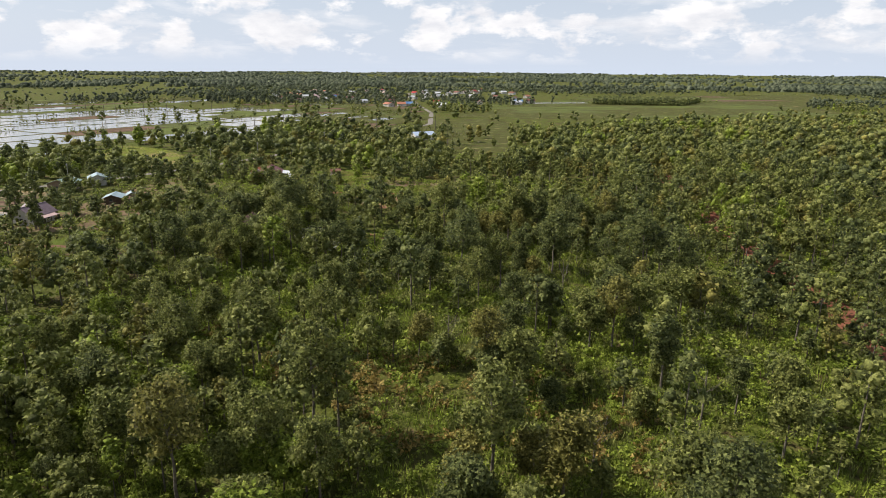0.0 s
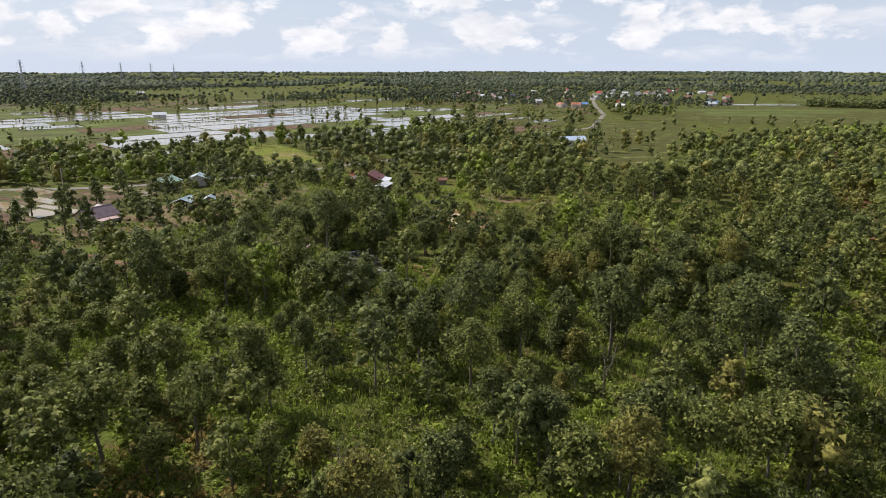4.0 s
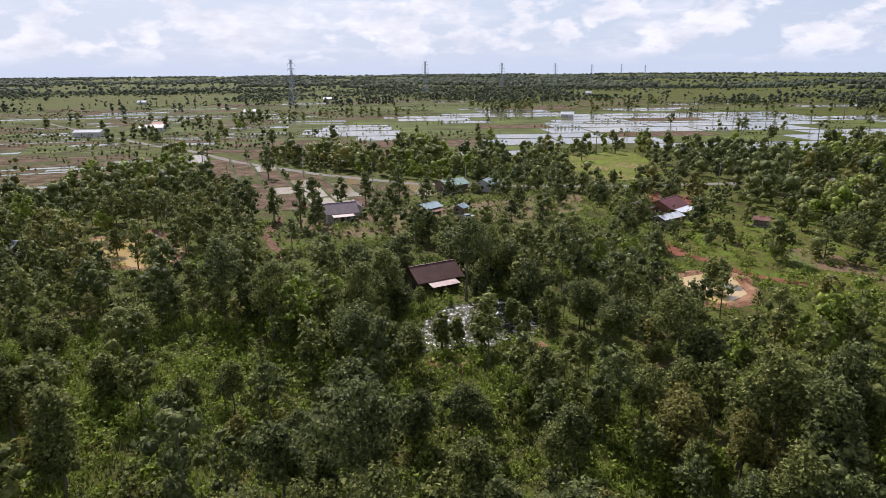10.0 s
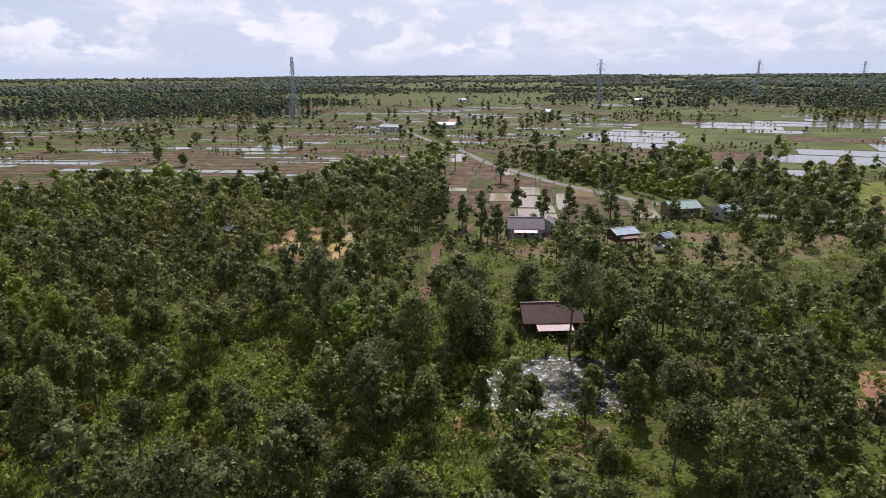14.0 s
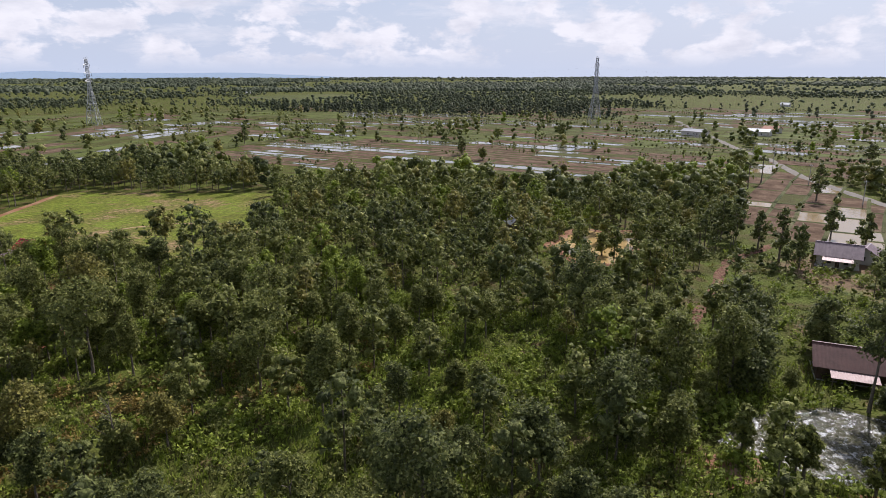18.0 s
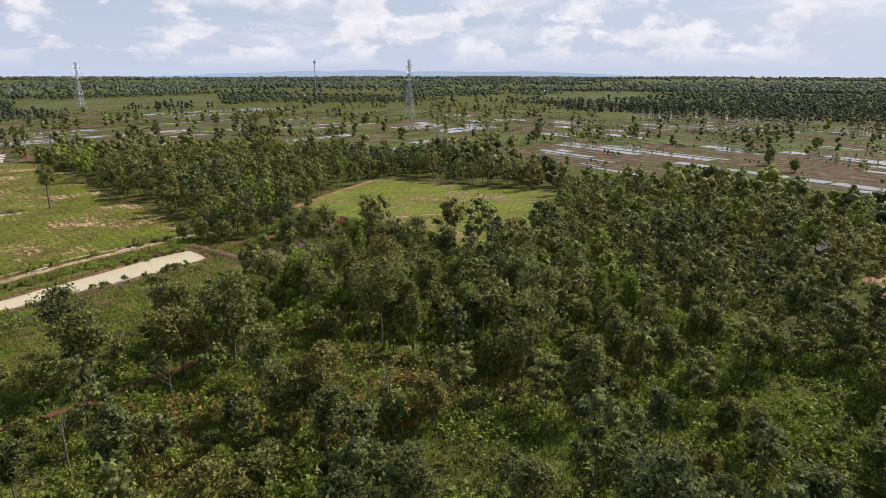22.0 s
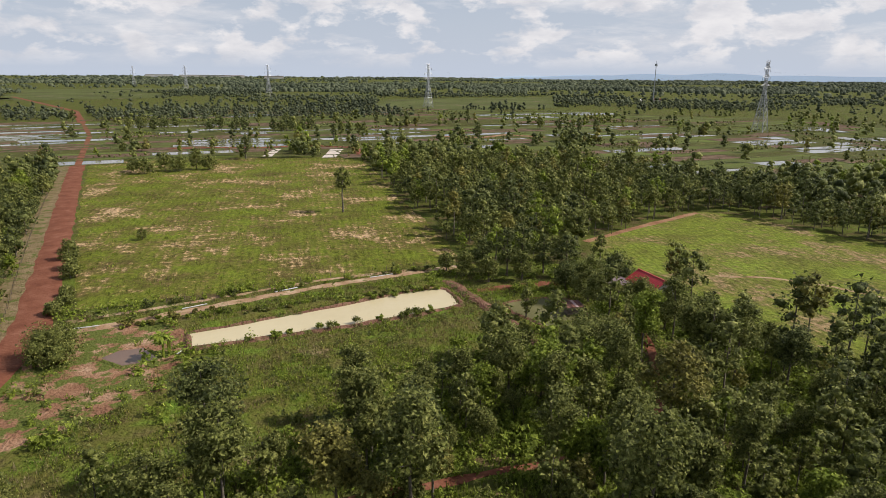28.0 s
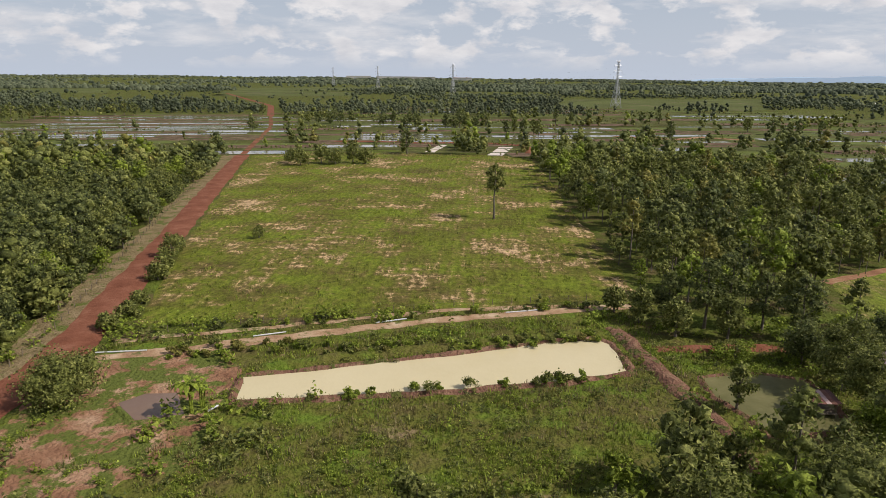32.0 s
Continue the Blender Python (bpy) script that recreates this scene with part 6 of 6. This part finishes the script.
rng = np.random.default_rng(77)
for k in range(18):
    f = rng.uniform(0.05, 1) ** 0.7
    shrub(-22 + 42 * f, 74.2 + 7.2 * f + rng.uniform(-0.5, 0.6), rng.uniform(0.7, 1.9), int(rng.integers(0, 2)), "thin leafy shrub on the pond's near bank", "pond bank shrubs", 500 + k)
for k in range(96):
    f = rng.uniform(0, 1)
    shrub(-40 + 66 * f, 88.5 + 10.5 * f + rng.uniform(-1.8, 2.0) - 3.0 * (f > 0.35), rng.uniform(0.5, 1.3), int(rng.choice([0, 1, 1, 2])), "dense green shrub between pond and track", "track side shrubs", 600 + k)
for k in range(34):
    f = rng.uniform(0, 1)
    shrub(-46 + 84 * f, 97 + 16 * f + rng.uniform(-1.0, 1.4), rng.uniform(0.4, 1.5), int(rng.choice([0, 0, 1, 3])), "green shrub along the edge of the field", "field edge shrubs", 700 + k)
for k in range(16):
    shrub(38 + rng.uniform(0, 20), 86.5 + rng.uniform(0, 4.5), rng.uniform(1.4, 2.8), int(rng.choice([1, 1, 0])), "yellow-green shrub behind the green pond", "green pond shrubs", 800 + k)


def banana(x, y, H, label, seed, leaves_n=13):
    rng = np.random.default_rng(seed)
    t = thing("banana_plant", pose(x, y, 0), label, "plant", "banana plants")
    for k in range(3):
        a = rng.uniform(0, 6.28)
        part("stem", barred((0.3 * math.cos(a), 0.3 * math.sin(a), -0.1), (0.5 * math.cos(a), 0.5 * math.sin(a), H * rng.uniform(0.5, 0.65)), 0.14, 7, 0.07), LEAF[1], t)
    for k in range(leaves_n):
        a = 2.4 * k + rng.uniform(-0.3, 0.3)
        L, w, z = H * rng.uniform(0.38, 0.55), 0.055 * H, H * rng.uniform(0.35, 0.66)
        rise = rng.uniform(0.6, 1.35)
        V, F = [], []
        for i in range(7):
            u = i / 6
            out, up = L * u * (1 - 0.3 * u), z + L * (rise * u - 0.95 * u * u)
            half = w * math.sin(math.pi * min(1, 0.08 + 0.9 * u)) * rng.uniform(0.85, 1.1)
            for s in (-1, 0, 1):
                V.append((out * math.cos(a) - s * half * math.sin(a), out * math.sin(a) + s * half * math.cos(a), up - 0.1 * abs(s) * half))
        for i in range(6):
            for s in (0, 1):
                q = i * 3 + s
                F.append((q, q + 1, q + 4, q + 3))
        part("leaf", np_mesh("leaf", V, F, [LEAF[1]], smooth=True), None, t)


banana(-30.4, 71.4, 6.4, "broad-leaved banana clump at the edge of the muddy puddle", 41, 20)
banana(-29.6, 73.2, 4.6, "young banana plant beside the larger clump", 42, 11)
for k in range(14):
    banana(106 + rng.uniform(0, 20), -150 - 3.2 * k + rng.uniform(-1, 1), rng.uniform(1.8, 2.8), "young banana plant on the farm plot", 50 + k, 7)


rng = np.random.default_rng(83)
GROVES = (
    ([(-112, 548), (-103, 543), (-92, 539), (-83, 534), (-77, 558), (-96, 581), (-107, 593), (-48, 516), (-39, 516), (-30, 512), (-21, 508), (-28, 539), (1, 520), (8, 515), (16, 516), (25, 522), (33, 534), (13, 543)], 11.0, 4.6, "broad dark tree in a grove between the northern paddies"),
    ([(-360, 542), (-345, 531), (-344, 543), (-342, 556), (-340, 569), (-329, 570), (-304, 615), (-299, 624), (-287, 617)], 14.0, 5.2, "tall dark tree beside the white paddy strips"),
    ([(144, 421), (42, 450), (48, 455), (54, 459), (62, 460), (61, 429), (184, 571), (172, 582), (234, 450), (247, 463), (243, 428), (234, 474), (224, 491), (92, 551), (109, 576), (128, 591)], 11.5, 3.4, "slim dark tree in a row between the green paddies"))
for places, h, r, words in GROVES:
    for tx, ty in places:
        lone_tree("grove_tree", tx, ty, h * rng.uniform(0.75, 1.2), r * rng.uniform(0.8, 1.1), int(rng.choice([0, 3, 3])), words, base=0.15, lobes=11, count=230, leaf=0.8, group="groves between the paddies")


def palm(x, y, H, seed):
    rng = np.random.default_rng(seed)
    t = thing("sugar_palm", pose(x, y, 0, 0, 0, rng.uniform(0, 360)), "tall slim sugar palm with a round tuft among paddies", "palm tree", "sugar palms")
    part("trunk", np_mesh("trunk", *tube(rng, [(0, 0, -0.2), (0.15, 0, H * 0.5), (0, 0, H)], [0.32, 0.22, 0.2], 7), [BARK]), None, t)
    V, n = [], 46
    for k in range(n):
        d = rng.normal(size=3)
        d[2] = abs(d[2]) * 0.8 - 0.25
        d /= np.linalg.norm(d)
        side = np.cross(d, (0, 0, 1.0))
        side /= np.linalg.norm(side) + 1e-9
        p = np.array([0, 0, H + 0.2])
        a, b, c = p + d * 0.5, p + d * 1.7, p + d * 2.3 + np.array([0, 0, -0.3])
        V += [a, b + side * 0.75, c, b - side * 0.75]
    part("fronds", np_mesh("fronds", np.array(V), np.arange(len(V)).reshape(-1, 4), [LEAF[3]]), None, t)


for k, (px, py, ph) in enumerate(((366, -549, 12), (351, -567, 13), (352, -592, 12), (306, -556, 13), (302, -598, 12), (243, -564, 13), (262, -651, 14), (65, -420, 12), (31, -388, 12), (21, -433, 13), (157, -416, 12.5),
                                  (140, -436, 13.5), (238, -195, 11), (245, -96, 10), (262, -102, 10), (405, -632, 13), (206, -290, 10), (52, -720, 13), (64, -728, 14), (80, -735, 12), (96, -740, 13))):
    palm(px, py, ph, 900 + k)


def bare_tree(x, y, H, seed):
    rng = np.random.default_rng(seed)
    t = thing("bare_tree", pose(x, y, 0, 0, 0, rng.uniform(0, 360)), "leafless grey tree among the green woods", "tree", "bare trees")
    part("trunk", np_mesh("trunk", *tube(rng, [(0, 0, -0.2), (0.1, 0.1, H * 0.5), (0, 0.2, H)], [0.16, 0.11, 0.03], 6), [BARK]), None, t)
    for k in range(9):
        a, z = rng.uniform(0, 6.28), H * rng.uniform(0.35, 0.9)
        L = (H - z) * 0.5 + 0.8
        mid = (L * 0.5 * math.cos(a), L * 0.5 * math.sin(a), z + L * 0.45)
        end = (L * math.cos(a + 0.2), L * math.sin(a + 0.2), z + L * 1.1)
        part("limb", np_mesh("limb", *tube(rng, [(0, 0.1, z), mid, end], [0.06, 0.04, 0.012], 4), [BARK]), None, t)


for k, (bx, by, bh) in enumerate(((-28, 5, 9), (-18, -48, 8), (6, -14, 9), (30, -30, 8), (-12, 14, 7))):
    bare_tree(bx, by, bh, 950 + k)

lone_tree("broad_tree", 38.5, 50.5, 7.6, 6.4, 0, "broad full tree with a mid-green crown by the green pond", base=0.15, lobes=20, count=4600, leaf=0.27)
lone_tree("shade_tree", 53, 79, 10.5, 4.6, 0, "leafy tree shading the green pond", base=0.15, lobes=16, count=2300, leaf=0.28, group="trees round the green pond")
lone_tree("shade_tree", 51.5, 87, 6.4, 3.6, 3, "dark leafy tree on the far bank of the green pond", base=0.15, lobes=14, count=2000, leaf=0.28, group="trees round the green pond")
lone_tree("shade_tree", 52, 73, 8.6, 3.4, 0, "leafy tree shading the green pond", base=0.2, lobes=14, count=2000, leaf=0.28, group="trees round the green pond")
lone_tree("shade_tree", 50.5, 65.5, 6.6, 3.8, 1, "leafy tree shading the green pond", base=0.15, lobes=14, count=2000, leaf=0.28, group="trees round the green pond")
lone_tree("shade_tree", 65, 87.5, 7.5, 4.6, 3, "dark leafy tree behind the red-roofed house", base=0.15, lobes=14, count=2000, leaf=0.28, group="trees round the green pond")
for tx, ty, th, tr in ((58, -87, 8.5, 4.2), (52.5, -85.5, 7, 3.2), (56.5, -111.5, 8, 4.2), (43, -108.5, 9, 4.0), (74, -98, 9.5, 4.4), (71, -110, 10, 4.6), (67, -86, 9.5, 4.2), (75.5, -88.5, 9, 4.0), (52.5, -103.5, 5.0, 2.2), (66, -113, 8.5, 4.0)):
    lone_tree("house_tree", tx, ty, th, tr, 3, "dense dark green tree close round the farmhouse", base=0.12, lobes=15, count=900, leaf=0.45, group="trees round the farmhouse")
for tx, ty, th, tr in ((128, -48, 7, 3.0), (122, -55, 6, 2.6), (136, -54, 6.5, 2.6), (37, -88, 4.6, 1.6), (38, -100.5, 5, 1.8), (32.5, -90.5, 7.0, 2.0), (31.5, -97.5, 6.6, 1.9), (33, -104.5, 7.5, 2.4), (35, -84, 7.0, 1.8), (44, -106.5, 6.5, 2.2), (30.5, -146, 6, 2.6), (33, -152, 5, 2.2)):
    lone_tree("pond_tree", tx, ty, th, tr, 0, "slim tree standing at the edge of a pond", base=0.2, lobes=10, count=450, leaf=0.5, group="trees by the ponds")
lone_tree("broad_tree", 58.5, 68, 8.4, 4.4, 0, "leafy tree between the hut and the red-roofed house", base=0.15, lobes=16, count=2600, leaf=0.28)
lone_tree("slim_tree", 23.4, 57, 7.0, 2.4, 3, "slim dark-crowned tree at the edge of the grass", base=0.35, lobes=10, count=700, leaf=0.36)
lone_tree("slim_tree", 17.2, 56.5, 4.6, 1.7, 1, "young pale green sapling at the edge of the grass", base=0.25, lobes=8, count=300, leaf=0.4)
lone_tree("slim_tree", 36.6, 73.5, 6.4, 2.1, 0, "small tree at the edge of the green pond", base=0.2, lobes=8, count=450, leaf=0.36)
lone_tree("slim_tree", 29.5, 58.5, 5.4, 2.0, 0, "small leafy tree at the edge of the grass", base=0.2, lobes=8, count=450, leaf=0.36)
for tx, ty, th, tr in ((33, 103, 6, 2.8), (38, 104, 9, 2.6), (43, 101, 12, 3.0), (48, 104, 13, 3.2), (52, 100, 10, 3.0), (37, 97, 6.5, 2.8), (45, 96.5, 7, 2.6), (30, 108, 4.5, 2.4), (56, 96, 11, 3.2)):
    lone_tree("dike_tree", tx, ty, th, tr, 0 if th < 9 else 3, "leafy tree on the ground behind the dike", base=0.22, lobes=12, count=700, leaf=0.4, group="trees behind the dike")


def carport():
    t = thing("carport", pose(61.6, 80, 0, 0, 0, 6), "open lean-to with flat grey-brown sheet roof beside the house", "shelter")
    for px in (-2.6, 2.6):
        for py in (-2.4, 2.4):
            part("post", boxed(px - 0.08, px + 0.08, py - 0.08, py + 0.08, -0.1, 2.75 + 0.06 * px), TIMBER, t)
    r = part("roof", sheet(5.4, 6.2, 12), ROOF_PURPLE, t)
    r.matrix_local = pose(-3.1, 2.7, 2.6, 0, 0, -90) @ Matrix.Rotation(radians(4), 4, "X")


carport()

# ---- fences, pipes, poles ----


def fence(name, line, step, label, rails=2, h=1.15):
    t = thing(name, pose(line[0][0], line[0][1], 0), label, "fence")
    x0, y0 = line[0]
    pts = []
    for (ax, ay), (bx, by) in zip(line, line[1:]):
        k = max(1, int(math.hypot(bx - ax, by - ay) / step))
        pts += [(ax + (bx - ax) * i / k - x0, ay + (by - ay) * i / k - y0) for i in range(k)]
    rng = np.random.default_rng(5)
    post = None
    for px, py in pts:
        ob = part("post", post or barred((0, 0, -0.2), (0.03, 0.02, h), 0.075, 5, 0.06), TIMBER, t)
        post = ob.data
        ob.matrix_local = pose(px, py, 0, rng.uniform(-4, 4), rng.uniform(-4, 4), rng.uniform(0, 360))
    for r in range(rails):
        z = h * (0.45 + 0.45 * r)
        part("wire", np_mesh("wire", *tube(rng, [(px, py, z) for px, py in pts], [0.02] * len(pts), 3), [WIRE]), None, t)


fence("roadside_fence", [(-62, 62), (-60.5, 72), (-60.3, 84), (-62, 98), (-70, 134), (-81, 187), (-99, 280)], 3.2, "wire fence on weathered wooden posts beside the red road")
fence("field_fence", [(-47, 96), (-26, 102.5), (2, 110), (30, 115)], 3.4, "low wire fence on thin posts along the field")
fence("meadow_fence", [(128, -238), (140, -222), (152, -206)], 3.5, "post fence along the grey road")


def pipe(x0, y0, x1, y1):
    t = thing("water_pipe", pose(x0, y0, 0.17), "white plastic water pipe lying along the track", "pipe", "water pipes")
    part("tube", barred((0, 0, 0), (x1 - x0, y1 - y0, 0.02), 0.11, 10), WHITEPIPE, t)
    part("collar", barred(((x1 - x0) * 0.48, (y1 - y0) * 0.48, 0), ((x1 - x0) * 0.52, (y1 - y0) * 0.52, 0), 0.14, 10), WHITEPIPE, t)


for q in ((-50.7, 88.6, -43.6, 89.6), (-29.5, 95.4, -24.8, 97.2), (-11, 101.6, -6, 103.6), (11, 107, 17.5, 108.6), (-28.4, 71.8, -27.6, 73.2)):
    pipe(*q)


def utility_pole(x, y, turn):
    t = thing("utility_pole", pose(x, y, 0, 0, 0, turn), "slim grey concrete utility pole beside the road", "pole", "utility poles")
    part("shaft", barred((0, 0, -0.3), (0, 0, 9.0), 0.16, 6, 0.1), CONCRETE, t)
    part("crossarm", boxed(-0.9, 0.9, -0.06, 0.06, 8.3, 8.45), STEEL, t)
    for px in (-0.8, 0, 0.8):
        part("insulator", barred((px, 0, 8.45), (px, 0, 8.7), 0.06, 6), PANE, t)


POLES = [(350, -104), (305, -110), (262, -120), (222, -132), (188, -148), (160, -174), (141, -203), (122, -228), (108, -257), (97, -285), (85, -318)]
for k, (px, py) in enumerate(POLES):
    qx, qy = POLES[min(k + 1, len(POLES) - 1)] if k + 1 < len(POLES) else (2 * px - POLES[k - 1][0], 2 * py - POLES[k - 1][1])
    utility_pole(px, py, math.degrees(math.atan2(qy - py, qx - px)) + 90)
for (ax, ay), (bx, by) in zip(POLES, POLES[1:]):
    for s in (-0.8, 0.8):
        pts = [(ax + (bx - ax) * i / 6, ay + (by - ay) * i / 6 + s, 8.7 - 2.4 * (i / 6) * (1 - i / 6)) for i in range(7)]
        tagged(part("road_cable", np_mesh("road_cable", *tube(RNG, pts, [0.03] * 7, 3), [WIRE]), None, None), "thin cable between utility poles", "cable", "road cables")


def mast(x, y, H):
    t = thing("lattice_mast", pose(x, y, 0), "thin tall telecom mast above the far trees", "mast")
    part("shaft", barred((0, 0, 0), (0, 0, H), 1.3, 4, 0.5), STEEL, t)
    part("antenna_ring", barred((0, 0, H - 5), (0, 0, H - 1), 2.2, 8), STEEL, t)
    part("spike", barred((0, 0, H), (0, 0, H + 5), 0.2, 5), STEEL, t)


mast(655, 985, 66)

# ---- earth banks, bare soil, far ridge ----
strip("dike_1", [(27.6, 101), (29, 97), (29.4, 90), (30.8, 82), (32.6, 75)], 3.2, 0.05, BANKSOIL, crown=0.7, label="lumpy reddish earth dike at the pond's end", category="bank")
strip("dike_2", [(32.6, 75), (33.4, 68), (33.2, 60)], 2.0, 0.05, BANKSOIL, crown=0.35, label="low earth bank beside the green pond", category="bank")
strip("dike_3", [(32, 92), (42, 92.5), (52, 93)], 2.6, 0.05, RED, crown=0.45, label="reddish earth bank behind the green pond", category="bank")
strip("dike_4", [(-26, 84), (-8, 89.5), (12, 95), (26, 98.5)], 3.0, 0.05, SCRUB, crown=0.7, label="overgrown bank along the pond's far side", category="bank")
patch("soil_1", [(34, -80), (35, -86), (31, -87), (25, -80)], 0.1, WEEDSOIL, 1.0, 0.6, label="patch of bare reddish soil beside the rippled pond", category="ground")
patch("soil_2", [(31, -94), (31.5, -101), (28, -100), (23, -95), (26, -92)], 0.1, WEEDSOIL, 1.0, 0.6, label="patch of bare reddish soil beside the rippled pond", category="ground")
patch("soil_3", RED_YARD, 0.1, RED, 1.5, 0.8, label="bare red soil slope behind the ochre pond", category="ground")
patch("soil_8", [(108, -212), (112, -226), (96, -230), (84, -212), (92, -204)], 0.09, RED, 2.5, 0.8, label="bare red soil plot behind the maroon house", category="ground")
patch("soil_18", [(44, -186), (35, -195), (18, -190), (2, -184), (0, -174), (17, -182), (30, -178)], 0.1, FARMSOIL, 1.5, 1.5, label="strip of bare reddish soil among scrub", category="ground")
strip("dike_5", [(-66, 397), (-38, 399), (-10, 391), (15, 400), (49, 381), (44, 345)], 3.0, 0.2, RED, crown=0.5, label="raw red earth bank between paddies", category="bank")
strip("dike_6", [(116, 452), (149, 430), (174, 448), (200, 425)], 5.0, 0.25, SOIL, crown=0.4, label="bare brown earth bank between paddies", category="bank")
strip("path_7", [(66, -170), (60, -167), (52, -164), (43, -164), (32, -162), (22, -166)], 2.6, 0.09, RED, label="red earth track by the ochre pond", category="path")


def ridge(name, a0, a1, dist, height, mat, label):
    """A low far ridge along the horizon between two bearings."""
    n = 60
    V, F = [], []
    for i in range(n + 1):
        a = radians(a0 + (a1 - a0) * i / n)
        h = height * (0.55 + 0.8 * abs(noise.noise(Vector((i * 0.09, dist * 0.01, 0.5))))) * math.sin(math.pi * i / n) ** 0.5
        x, y = dist * math.sin(a), dist * math.cos(a)
        V += [(x, y, -1), (x, y, h), (x * 1.015, y * 1.015, h * 0.8), (x * 1.02, y * 1.02, -1)]
    for i in range(n):
        for k in range(3):
            q = i * 4 + k
            F.append((q, q + 4, q + 5, q + 1))
    tagged(part(name, np_mesh(name, V, F, [mat]), None, None), label, "hills", kind="structure")


# Emission gives the far hills a haze-blue glow, though nothing there shines.
HILL = bpy.data.materials.new("haze_glow_hills")
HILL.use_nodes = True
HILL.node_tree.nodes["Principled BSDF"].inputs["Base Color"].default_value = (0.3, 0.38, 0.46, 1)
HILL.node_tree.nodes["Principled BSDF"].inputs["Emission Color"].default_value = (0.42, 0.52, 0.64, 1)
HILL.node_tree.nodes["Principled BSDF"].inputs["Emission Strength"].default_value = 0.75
ridge("backdrop_hills", 18, 62, 4780, 82, HILL, "far hills low on the horizon, given a pale blue haze glow")
